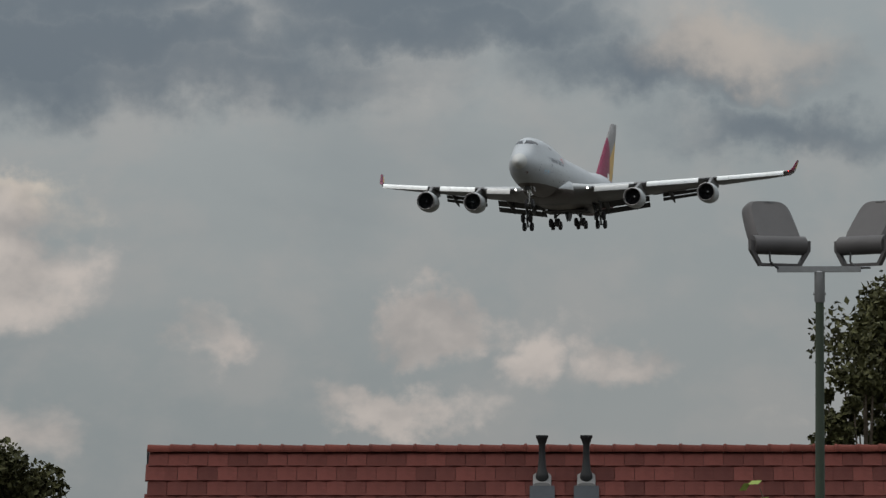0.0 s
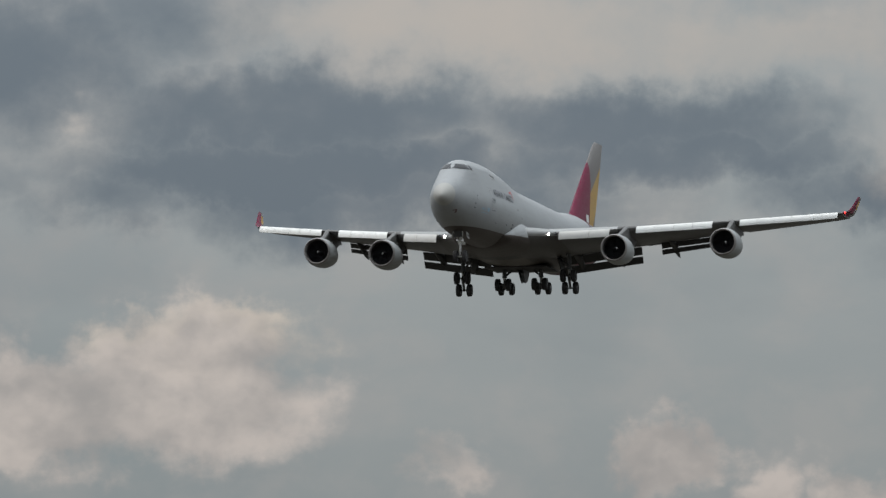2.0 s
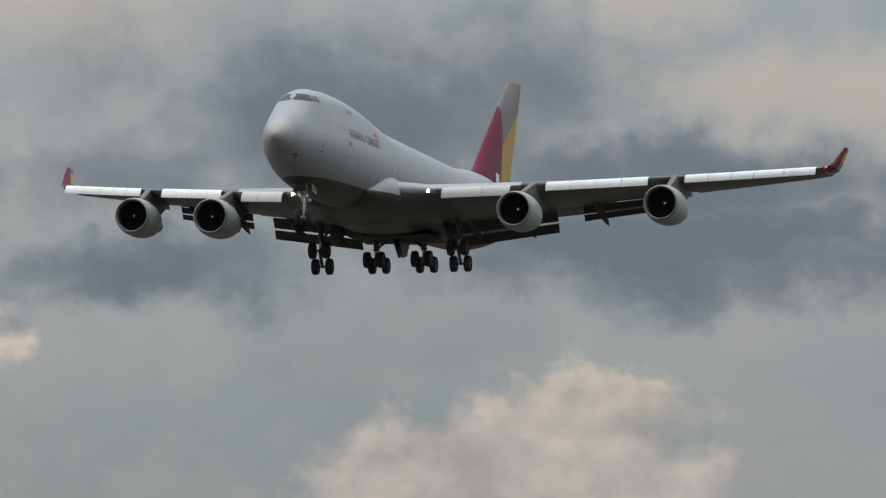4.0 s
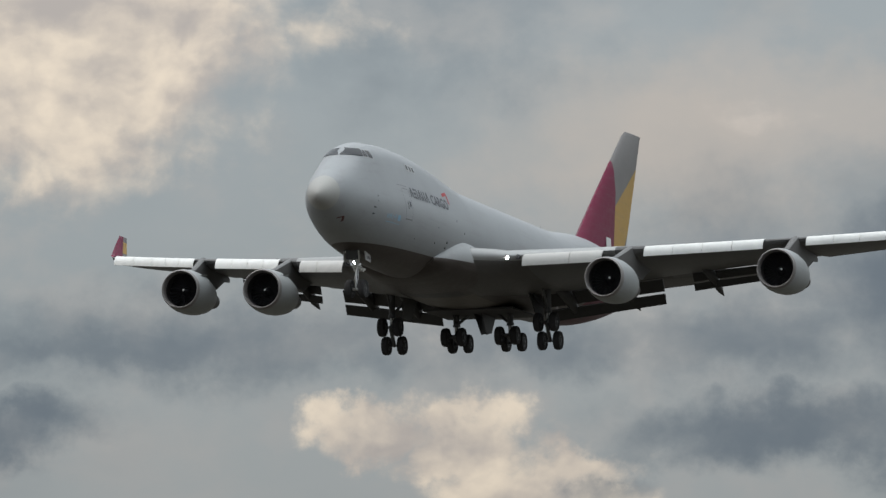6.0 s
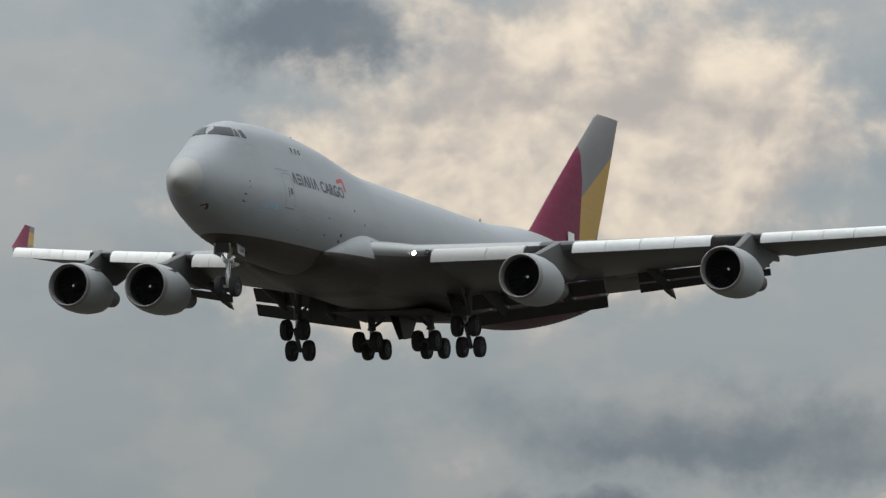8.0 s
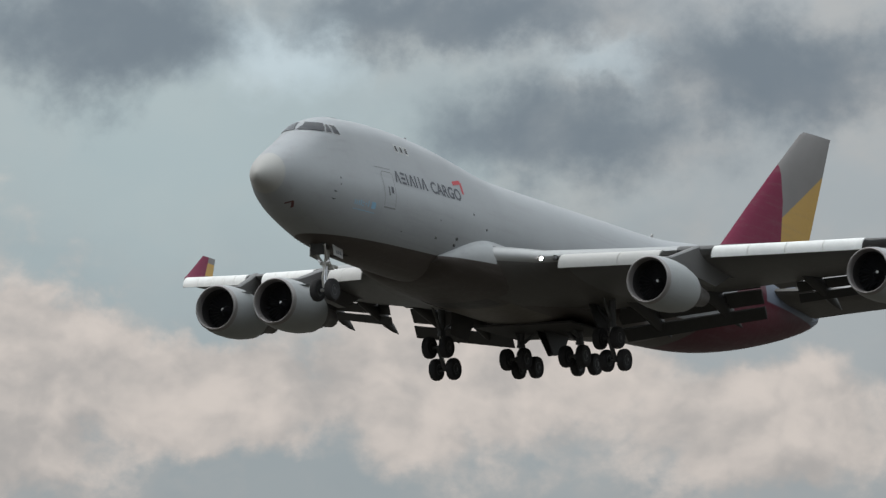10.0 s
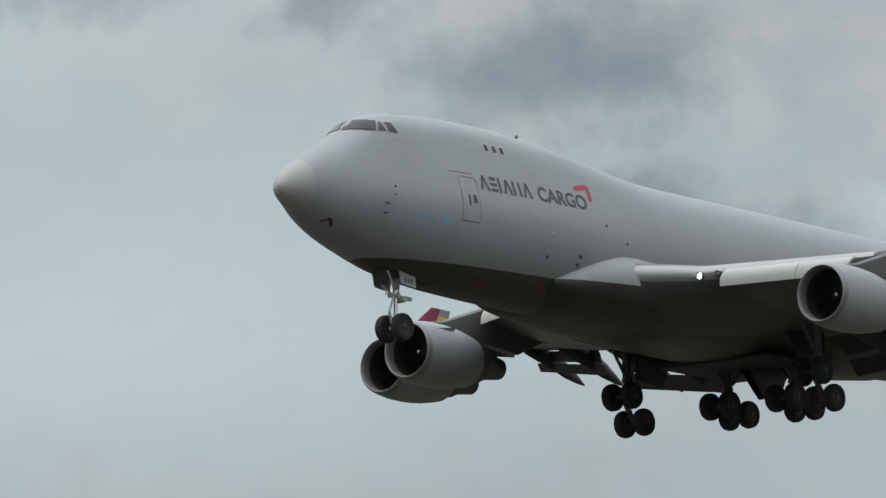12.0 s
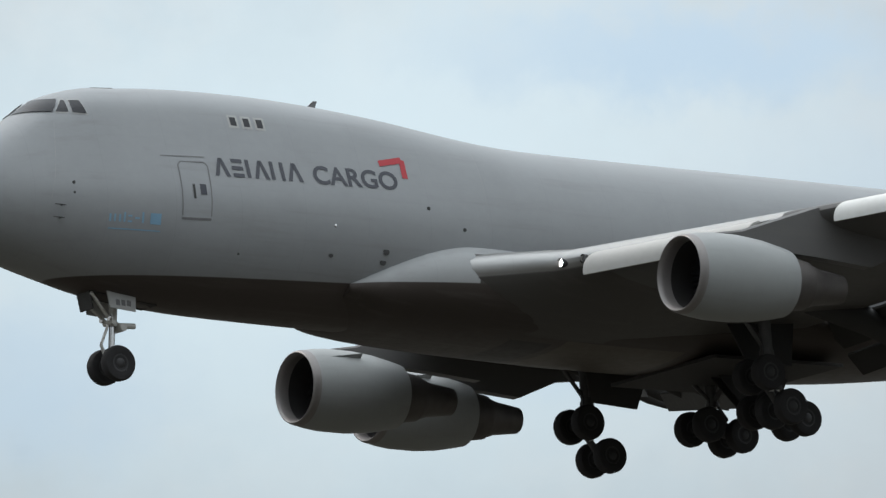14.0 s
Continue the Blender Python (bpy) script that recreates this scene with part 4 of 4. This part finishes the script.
    tone.inputs[3].default_value, tone.inputs[4].default_value = 1 - amount, 1 + amount
    nt.links.new(info, tone.inputs[0])
    color = mix_color(nt, 1.0, color, tone.outputs[0], "MULTIPLY")
    nt.links.new(color, shader.inputs["Base Color"])
    return m


M["tile"] = varied("clay_roof_tile", (0.064, 0.019, 0.015), 0.28)
M["tile_bed"] = material("tile_underlay", (0.03, 0.016, 0.014), 0.9, 0, 20, 0.2)
M["ridge"] = varied("clay_ridge_tile", (0.105, 0.030, 0.022), 0.2)
M["brick"] = material("red_brick", (0.24, 0.11, 0.075), 0.9, 0, 12, 0.2, 1.0, 0.2, 0.4, 30)
M["lead"] = material("lead_flashing", (0.04, 0.043, 0.047), 0.85, 0.0, 10, 0.15, gloss=0.1)
M["flashing"] = material("pale_flashing", (0.15, 0.145, 0.14), 0.8, 0.0, 10, 0.25, gloss=0.1)
M["flue"] = material("black_flue_metal", (0.018, 0.018, 0.018), 0.6, 0.3, 14, 0.2)
M["pot"] = material("sooty_chimney_pot", (0.035, 0.03, 0.028), 0.85, 0, 14, 0.2)
M["paintwork"] = material("white_window_paint", (0.7, 0.7, 0.68), 0.5)


def tile_mesh(name, width, length, thick, mat):
    """A slightly cambered plain tile; its head lies at the origin, its tail towards -y."""
    bm = bmesh.new()
    w = width / 2 - 0.003
    top = [(-w, 0, 0), (0, 0, 0.006), (w, 0, 0), (w, -length, 0.004), (0, -length - 0.004, 0.012), (-w, -length, 0.004)]
    low = [(x, y, z - thick) for x, y, z in top]
    a, b = [bm.verts.new(q) for q in top], [bm.verts.new(q) for q in low]
    bm.faces.new(a)
    bm.faces.new(b[::-1])
    for i in range(6):
        j = (i + 1) % 6
        bm.faces.new((a[j], a[i], b[i], b[j]))
    bmesh.ops.recalc_face_normals(bm, faces=bm.faces)
    me = bpy.data.meshes.new(name)
    bm.to_mesh(me)
    bm.free()
    me.materials.append(mat)
    return me


def boxed(bm, lo, hi):
    (x0, y0, z0), (x1, y1, z1) = lo, hi
    add_loft(bm, [[Vector((x, y, z)) for x, y in ((x0, y0), (x1, y0), (x1, y1), (x0, y1))] for z in (z0, z1)])
    return bm


def sash(parent, x, y, z, w, h):
    """A window on a front wall, its frame, sill and panes."""
    bm = bmesh.new()
    for lo, hi in (((x, y - 0.05, z), (x + 0.07, y + 0.05, z + h)), ((x + w - 0.07, y - 0.05, z), (x + w, y + 0.05, z + h)), ((x + 0.07, y - 0.05, z), (x + w - 0.07, y + 0.05, z + 0.07)), ((x + 0.07, y - 0.05, z + h - 0.07), (x + w - 0.07, y + 0.05, z + h)), ((x + w / 2 - 0.03, y - 0.04, z + 0.07), (x + w / 2 + 0.03, y + 0.04, z + h - 0.07))):
        boxed(bm, lo, hi)
    win = part("window", bm, M["paintwork"], parent, "white framed window")
    for k in (0, 1):
        part("pane", boxed(bmesh.new(), (x + 0.07 + k * (w / 2 - 0.04), y - 0.01, z + 0.07), (x + w / 2 - 0.03 + k * (w / 2 - 0.04), y + 0.01, z + h - 0.07)), M["glass"], win)
    part("sill", boxed(bmesh.new(), (x - 0.08, y - 0.14, z - 0.08), (x + w + 0.08, y - 0.052, z)), M["paintwork"], win)


def house(m, length, depth, ridge, pitch, label, tiled):
    """Gabled house; x runs along the ridge from its end, y from front (-) to back, ridge over y = 0."""
    h = tagged(new("house"), label, "house")
    half = depth / 2
    eave = ridge - half * math.tan(radians(pitch))
    bm = bmesh.new()
    gable = [(-half + 0.3, 0), (half - 0.3, 0), (half - 0.3, eave - 0.1), (0, ridge - 0.42), (-half + 0.3, eave - 0.1)]
    add_loft(bm, [[Vector((x, yy, zz)) for yy, zz in gable] for x in (0.25, length - 0.25)])
    part("wall", bm, M["brick"], h, "red brick wall", smooth=False)
    n = int(length // 3)
    for k in range(n):
        for z in ((0.9,) if eave < 4 else (0.9, eave - 1.9)):
            sash(h, 1.0 + k * 3.0, -half + 0.27, z, 1.3, 1.2)
    part("front_door", boxed(bmesh.new(), (length - 1.8, -half + 0.22, 0.0), (length - 0.9, -half + 0.34, 2.05)), M["lead"], h, "dark painted door")
    c, sn = math.cos(radians(pitch)), math.sin(radians(pitch))
    bm = bmesh.new()
    for sgn in (-1, 1):
        p0, p1 = (0.0, ridge - 0.06), (sgn * (half + 0.25), eave - 0.25 * math.tan(radians(pitch)) - 0.06)
        prof = [p0, p1, (p1[0], p1[1] - 0.12), (p0[0], p0[1] - 0.14)]
        add_loft(bm, [[Vector((x, yy, zz)) for yy, zz in prof] for x in (0.0, length)])
    roof = part("roof", bm, M["tile_bed"], h, "weathered red clay tile roof", smooth=False)
    part("verge", boxed(bmesh.new(), (-0.03, -0.03, ridge - 0.30), (-0.004, 0.03, ridge - 0.02)), M["lead"], roof)
    h.matrix_world = m
    return h, roof, (c, sn, ridge, half)


def lay_tiles(roof, length, c, sn, ridge, half, near):
    """Tiles course by course down the front slope; the courses next to the ridge are single pieces."""
    width, gauge, run = 0.27, 0.325, (half + 0.25) / c
    me = tile_mesh("tile", width, 0.38, 0.022, M["tile"])
    rest = []
    rng = random.Random(4)
    row = 0
    while 0.02 + row * gauge < run - 0.25:
        d = 0.02 + row * gauge
        shift = (row % 2) * width / 2
        x = width / 2 - shift
        while x < length + width / 2:
            xx = min(max(x, 0.10), length - 0.10)
            m = Matrix.Translation((xx, -d * c, ridge - d * sn - 0.012)) @ Euler((math.atan2(sn, c) - 0.035 + rng.uniform(-0.012, 0.012), 0, rng.uniform(-0.008, 0.008))).to_matrix().to_4x4()
            if row < near:
                ob = new("tile", me)
                ob.parent = roof
                ob.matrix_basis = m
            else:
                rest.append(m)
            x += width
        row += 1
    verts, faces = [], []
    base_v = [v.co.copy() for v in me.vertices]
    base_f = [tuple(f.vertices) for f in me.polygons]
    back = Matrix.Scale(-1, 4, (0, 1, 0)) @ Matrix.Scale(-1, 4, (1, 0, 0))
    every = list(rest)
    for m in [back @ q for q in rest]:
        every.append(Matrix.Translation((length, 0, 0)) @ m)
    for m in every:
        k = len(verts)
        verts.extend(m @ v for v in base_v)
        faces.extend(tuple(i + k for i in f) for f in base_f)
    far = bpy.data.meshes.new("lower_tiles")
    far.from_pydata([tuple(v) for v in verts], [], faces)
    far.materials.append(M["tile"])
    ob = tagged(new("lower_tiles", far), "lower and rear courses of clay tiles", kind="stuff")
    ob.parent = roof
    # half-round ridge tiles, each lapping the next
    bm = bmesh.new()
    rings = []
    for x, r in ((0, 0.125), (0.02, 0.13), (0.30, 0.115), (0.312, 0.138), (0.345, 0.138), (0.35, 0.115)):
        arc = [radians(180 * i / 10) for i in range(11)]
        rings.append([Vector((x, math.cos(a) * r, math.sin(a) * r * 0.8)) for a in arc] + [Vector((x, math.cos(a) * (r - 0.02), math.sin(a) * (r - 0.02) * 0.8)) for a in arc[::-1]])
    add_loft(bm, rings)
    rme = bpy.data.meshes.new("ridge_tile")
    bmesh.ops.recalc_face_normals(bm, faces=bm.faces)
    bm.to_mesh(rme)
    bm.free()
    rme.materials.append(M["ridge"])
    x = -0.02
    while x < length - 0.2:
        ob = new("ridge_tile", rme)
        ob.parent = roof
        ob.matrix_basis = Matrix.Translation((x, 0, ridge - 0.055 + rng.uniform(-0.004, 0.004))) @ Euler((0, rng.uniform(-0.006, 0.006), 0)).to_matrix().to_4x4()
        x += 0.302


def roof_flue(roof, x, d, c, sn, ridge):
    """Black flue pipe on the front slope with a flared cap, pale collar and lead apron."""
    base = Vector((x, -d * c, ridge - d * sn))
    flue = part("flue", turned([(-0.05, 0.06), (0.06, 0.09), (0.10, 0.085), (0.16, 0.062), (0.34, 0.045), (0.50, 0.045), (0.53, 0.055), (0.585, 0.075), (0.60, 0.085), (0.63, 0.085), (0.63, 0.05)], base, (0, 0, 1), 20), M["flue"], roof, "black metal flue pipe with flared cap")
    bm = bmesh.new()
    add_loft(bm, [[base + Vector((dx * w, -dd * c + 0.0, -dd * sn + up)) for dx, dd in ((-1, -0.10), (1, -0.10), (1, 0.12), (-1, 0.12))] for w, up in ((0.125, 0.015), (0.115, 0.04), (0.075, 0.06))])
    part("collar", bm, M["flashing"], flue, "pale weathered collar")
    bm = bmesh.new()
    add_loft(bm, [[base + Vector((dx * 0.17, -dd * c, -dd * sn + up)) for dx, dd in ((-1, 0.16), (1, 0.16), (1, 0.62), (-1, 0.62))] for up in (0.02, 0.045)])
    part("apron", bm, M["lead"], flue, "grey lead apron")


def chimney(parent, x, y, z0, z1, pots):
    stack = part("chimney", boxed(bmesh.new(), (x - 0.65, y - 0.3, z0), (x + 0.65, y + 0.3, z1)), M["brick"], parent, "brick chimney stack", smooth=False)
    part("cornice", boxed(bmesh.new(), (x - 0.72, y - 0.37, z1), (x + 0.72, y + 0.37, z1 + 0.12)), M["brick"], stack, smooth=False)
    for k in range(pots):
        part("chimney_pot", turned([(0.0, 0.13), (0.1, 0.115), (0.34, 0.095), (0.40, 0.11), (0.45, 0.112), (0.452, 0.08), (0.3, 0.075)], Vector((x + (k - (pots - 1) / 2) * 0.375, y, z1 + 0.12)), (0, 0, 1), 20), M["pot"], stack, "sooty clay chimney pot")


front_house, front_roof, (rc, rs, rridge, rhalf) = house(Matrix.Translation((-29.59, 126.59, 0)) @ Euler((0, 0, radians(10.95))).to_matrix().to_4x4(), 14.2, 8.0, 6.58, 40, "red brick house under a weathered clay tile roof", True)
for fx in (5.36, 5.96):
    roof_flue(front_roof, fx, 0.75, rc, rs, rridge)

pot_house, pot_roof, _ = house(Matrix.Translation((-55.5, 118.0, 0)) @ Euler((0, 0, radians(22))).to_matrix().to_4x4(), 12.0, 8.0, 10.2, 38, "tall red brick house with a chimney of three pots", False)
chimney(pot_house, 6.35, 0.0, 9.6, 11.565, 3)

# ---- floodlight mast ----
M["mast"] = material("dull_green_mast_paint", (0.032, 0.042, 0.028), 0.65, 0.1, 20, 0.12, 3, 0.25)
M["zinc"] = material("galvanised_steel", (0.22, 0.22, 0.22), 0.5, 0.6, 30, 0.12)
M["housing"] = material("weathered_grey_casting", (0.062, 0.057, 0.056), 0.65, 0.1, 25, 0.12, 4, 0.2)


def floodlight_head(mast, x, turn, lean):
    """Floodlight seen from behind: a flared shell, a thick gear box at its foot, and a strap yoke."""
    head = tagged(new("floodlight"), "weathered grey floodlight tilted up on a yoke")
    head.parent = mast
    rings = []
    for y, w0, w1, z0, z1 in ((0.05, 0.155, 0.19, 0.05, 0.45), (0.02, 0.185, 0.215, 0.035, 0.475), (-0.03, 0.195, 0.23, 0.045, 0.485), (-0.05, 0.195, 0.23, 0.055, 0.485)):
        ring = []
        for k in range(28):
            a = 2 * math.pi * k / 28
            ca, sa = math.cos(a), math.sin(a)
            ex = (abs(ca) ** 0.42) * (1 if ca >= 0 else -1)
            ez = (abs(sa) ** 0.42) * (1 if sa >= 0 else -1)
            zc = (z0 + z1) / 2 + ez * (z1 - z0) / 2
            b = (zc - z0) / (z1 - z0)
            ring.append(Vector((ex * (w0 * b + w1 * (1 - b)), -y, zc)))
        rings.append(ring)
    shell = part("shell", loft(rings), M["housing"], head)
    part("gear_box", rods(((-0.225, 0.0, 0.04), (0.225, 0.0, 0.04), 0.075, 0.075, 18)), M["housing"], shell)
    part("vent_slot", boxed(bmesh.new(), (-0.03, -0.054, 0.432), (0.05, -0.046, 0.444)), M["hole"], shell)
    shell.matrix_basis = Euler((radians(lean), 0, 0)).to_matrix().to_4x4()
    yoke = part("yoke", slab([Vector((-0.262, 0.0, 0.07)), Vector((-0.228, 0.0, 0.07)), Vector((-0.228, 0.0, 0.0)), Vector((-0.165, 0.0, -0.112)), Vector((0.165, 0.0, -0.112)), Vector((0.228, 0.0, 0.0)), Vector((0.228, 0.0, 0.07)), Vector((0.262, 0.0, 0.07)), Vector((0.262, 0.0, -0.01)), Vector((0.18, 0.0, -0.136)), Vector((-0.18, 0.0, -0.136)), Vector((-0.262, 0.0, -0.01))], 0.045, (0, 1, 0)), M["housing"], head, "bent steel yoke", smooth=False)
    part("cable", rods(((-0.10, -0.02, 0.0), (-0.095, -0.03, -0.10), 0.008), ((-0.095, -0.03, -0.10), (-0.03, -0.02, -0.15), 0.008), ((-0.03, -0.02, -0.15), (0.08, 0.0, -0.15), 0.008)), M["hole"], head)
    head.matrix_basis = Matrix.Translation((x, 0, 6.081)) @ Euler((0, 0, radians(turn))).to_matrix().to_4x4()


def floodlight_mast():
    mast = tagged(new("floodlight_mast"), "green steel mast carrying two tilted floodlights", "floodlight")
    part("pole", turned([(0, 0.075), (0.02, 0.06), (2.0, 0.045), (5.72, 0.033)], (0, 0, 0), (0, 0, 1), 20), M["mast"], mast, "dull green painted pole")
    part("sleeve", turned([(5.66, 0.036), (5.67, 0.042), (5.90, 0.042), (5.91, 0.03)], (0, 0, 0), (0, 0, 1), 20), M["zinc"], mast, "galvanised sleeve")
    part("crossarm", boxed(bmesh.new(), (-0.335, -0.03, 5.90), (0.325, 0.03, 5.945)), M["zinc"], mast, "galvanised crossarm", smooth=False)
    part("bolt", rods(((-0.05, 0, 5.73), (0.05, 0, 5.73), 0.012)), M["zinc"], mast)
    floodlight_head(mast, -0.315, 26, -36)
    floodlight_head(mast, 0.335, -38, -36)
    mast.matrix_world = Matrix.Translation((-11.89, 74.05, 0)) @ Euler((0, 0, radians(9.1))).to_matrix().to_4x4()


floodlight_mast()

# ---- trees ----
M["bark"] = material("rough_bark", (0.09, 0.07, 0.05), 0.95, 0, 15, 0.25, 2, 0.2, 0.6, 20)


def leaf_material(name, base):
    m = material(name, base, 0.7, 0, 6, 0.3, 0.8, 0.2, gloss=0.12)
    nt = m.node_tree
    shader = nt.nodes["Principled BSDF"]
    color = shader.inputs["Base Color"].links[0].from_socket
    tone = nt.nodes.new("ShaderNodeMapRange")
    tone.inputs[3].default_value, tone.inputs[4].default_value = 0.55, 1.5
    nt.links.new(nt.nodes.new("ShaderNodeNewGeometry").outputs["Random Per Island"], tone.inputs[0])
    nt.links.new(mix_color(nt, 1.0, color, tone.outputs[0], "MULTIPLY"), shader.inputs["Base Color"])
    return m


M["leaf"] = leaf_material("dark_green_leaf", (0.047, 0.046, 0.018))
M["bright_leaf"] = leaf_material("bright_green_leaf", (0.17, 0.22, 0.05))


def tree(place, height, crown_r, crown_h, leaves, leaf_size, seed, label, clumps=60, low=0.35, mat="leaf", squash=1.0):
    rng = random.Random(seed)
    t = tagged(new("tree"), label, "tree")
    bm = bmesh.new()
    lean = Vector((rng.uniform(-0.3, 0.3), rng.uniform(-0.3, 0.3), 0))
    top = Vector((0, 0, height * 0.86)) + lean
    rad = 0.028 * height
    pts = [Vector((0, 0, 0)).lerp(top, k / 8) + Vector((rng.uniform(-0.08, 0.08), rng.uniform(-0.08, 0.08), 0)) * (k > 0) for k in range(9)]
    rings = [ring_about(p, (0, 0, 1), rad * (1.25 if k == 0 else 1 - 0.85 * k / 8), 10) for k, p in enumerate(pts)]
    add_loft(bm, rings)
    trunk = part("trunk", bm, M["bark"], t, "tapered bark trunk")
    bm = bmesh.new()
    spots = []
    for k in range(clumps):
        a = rng.uniform(0, 2 * math.pi)
        v = rng.uniform(0, 1) ** 0.8
        z = height - crown_h * (1 - v) - 0.1
        wide = math.sin(math.pi * min(1, 0.12 + 0.88 * (1 - v) ** 0.75)) if v > 0.02 else 0.3
        r = crown_r * wide * math.sqrt(rng.uniform(0.15, 1.0))
        c = Vector((math.cos(a) * r, math.sin(a) * r, z))
        spots.append((c, rng.uniform(0.16, 0.34) * crown_r * squash))
        q = pts[min(8, max(2, int(8 * (z - 0.25 * crown_h) / height)))]
        mid = q.lerp(c, 0.5) + Vector((0, 0, -0.1 * (c - q).length))
        rod(bm, q, mid, 0.012 * height * 0.4, 0.006 * height * 0.5, 6)
        rod(bm, mid, c, 0.006 * height * 0.5, 0.012, 6)
    tagged(part("branchwork", bm, M["bark"], t), "thin bark branches", kind="stuff")
    verts, faces = [], []
    for k in range(leaves):
        c, r = spots[rng.randrange(len(spots))]
        d = Vector((rng.gauss(0, 1), rng.gauss(0, 1), rng.gauss(0, 0.8)))
        p = c + d.normalized() * r * rng.random() ** 0.45
        n = Vector((rng.gauss(0, 1), rng.gauss(0, 1), rng.gauss(0.5, 1))).normalized()
        u = n.orthogonal().normalized()
        u = (u * math.cos(a := rng.uniform(0, 6.28)) + n.cross(u) * math.sin(a))
        w = n.cross(u)
        s = leaf_size * rng.uniform(0.6, 1.25)
        i = len(verts)
        verts += [p - u * s * 0.5, p + w * s * 0.32 + n * s * 0.08, p + u * s * 0.55 - n * s * 0.06, p - w * s * 0.32 + n * s * 0.08]
        faces += [(i, i + 1, i + 2), (i, i + 2, i + 3)]
    me = bpy.data.meshes.new("crown")
    me.from_pydata([tuple(v) for v in verts], [], faces)
    me.materials.append(M[mat])
    ob = tagged(new("crown", me), "uneven crown of dark leaves", kind="stuff")
    ob.parent = t
    t.matrix_world = Matrix.Translation(place)
    return t


tree((-22.45, 158.4, 0), 10.9, 2.75, 5.6, 42000, 0.13, 11, "broad dark green tree behind the tiled house", clumps=85, squash=0.95)
# small tree added to make the broad tree's lower bough
tree((-24.3, 155.9, 0), 8.9, 1.0, 3.0, 13000, 0.12, 19, "small dark green tree standing in for a lower bough", clumps=60, squash=0.8)
tree((-37.1, 145.4, 0), 7.25, 1.75, 3.6, 26000, 0.12, 5, "round dark green tree beside the tiled house", clumps=45)


def shoot(place, height, mat, label, tip_leaves, leaf_size, seed):
    """A slender leafy shoot on a bushy young tree."""
    t = tree(place, height - 0.35, 0.8, 2.2, 2600, 0.09, seed, label, clumps=22, mat=mat)
    rng = random.Random(seed + 1)
    bm = bmesh.new()
    a, b = Vector((0.28, 0, height - 0.75)), Vector((-0.03, 0, height))
    rod(bm, a, b, 0.008, 0.003, 6)
    stem = part("stem", bm, M["bark"], t)
    verts, faces = [], []
    for k in range(tip_leaves):
        p = b + Vector((rng.gauss(0, 0.045), rng.gauss(0, 0.04), rng.uniform(-0.09, 0.05)))
        n = Vector((rng.gauss(0, 1), -1.2, rng.gauss(0, 1))).normalized()
        u = n.orthogonal().normalized()
        w = n.cross(u)
        i = len(verts)
        s = leaf_size * rng.uniform(0.7, 1.2)
        verts += [p - u * s * 0.5, p + w * s * 0.3, p + u * s * 0.5, p - w * s * 0.3]
        faces += [(i, i + 1, i + 2), (i, i + 2, i + 3)]
    me = bpy.data.meshes.new("tip_leaves")
    me.from_pydata([tuple(v) for v in verts], [], faces)
    me.materials.append(M[mat])
    ob = tagged(new("tip_leaves", me), kind="stuff")
    ob.parent = stem
    return t


shoot((-9.86, 59.19, 0), 3.70, "bright_leaf", "young tree with bright green tip leaves", 3, 0.13, 21)
shoot((-35.83, 48.12, 0), 8.84, "leaf", "slender dark green tree with a thin top shoot", 9, 0.06, 31)

lay_tiles(front_roof, 14.2, rc, rs, rridge, rhalf, 4)


def motions(jet):
    walk(jet, [
        (0.0, pose(-260.60, 1384.76, 93.18, 1.04, -3.15, -91.60)),
        (0.5, pose(-240.55, 1228.61, 85.38, 0.28, -2.98, -91.46)),
        (1.0, pose(-225.85, 1122.09, 78.82, -0.26, -2.67, -91.39)),
        (1.5, pose(-228.25, 1087.91, 79.41, -0.05, -2.87, -91.27)),
        (2.0, pose(-207.07, 944.35, 72.99, 0.31, -2.82, -91.21)),
        (2.5, pose(-194.79, 837.51, 67.14, 0.57, -2.91, -90.89)),
        (5.0, pose(-197.12, 667.80, 64.06, -0.20, -3.27, -90.31)),
        (5.5, pose(-200.78, 639.06, 63.84, 0.27, -2.86, -90.12)),
        (6.0, pose(-206.07, 608.45, 62.85, 0.23, -2.56, -89.57)),
        (6.5, pose(-202.37, 580.84, 62.40, -0.15, -2.42, -89.86)),
        (7.0, pose(-201.13, 551.67, 60.95, -0.55, -2.31, -89.97)),
        (7.5, pose(-209.87, 537.42, 61.39, -0.86, -2.23, -89.58)),
        (10.0, pose(-259.94, 476.89, 70.36, -0.50, -2.88, -89.50)),
        (10.5, pose(-271.45, 459.05, 72.46, -0.77, -2.60, -89.52)),
        (11.0, pose(-271.81, 419.82, 71.64, -0.78, -2.44, -89.57)),
        (11.5, pose(-271.38, 382.07, 70.99, -0.48, -1.95, -89.58)),
        (12.0, pose(-268.91, 342.84, 70.02, 0.63, -1.30, -89.74)),
        (12.5, pose(-270.71, 307.86, 70.03, 1.28, -0.89, -89.81)),
        (13.0, pose(-273.39, 268.94, 69.74, 0.53, -0.28, -89.65)),
        (13.5, pose(-272.31, 232.55, 69.42, 0.76, 0.56, -89.67)),
        (14.0, pose(-272.72, 189.48, 68.73, 0.34, 1.43, -89.65)),
    ])


motions(airliner)
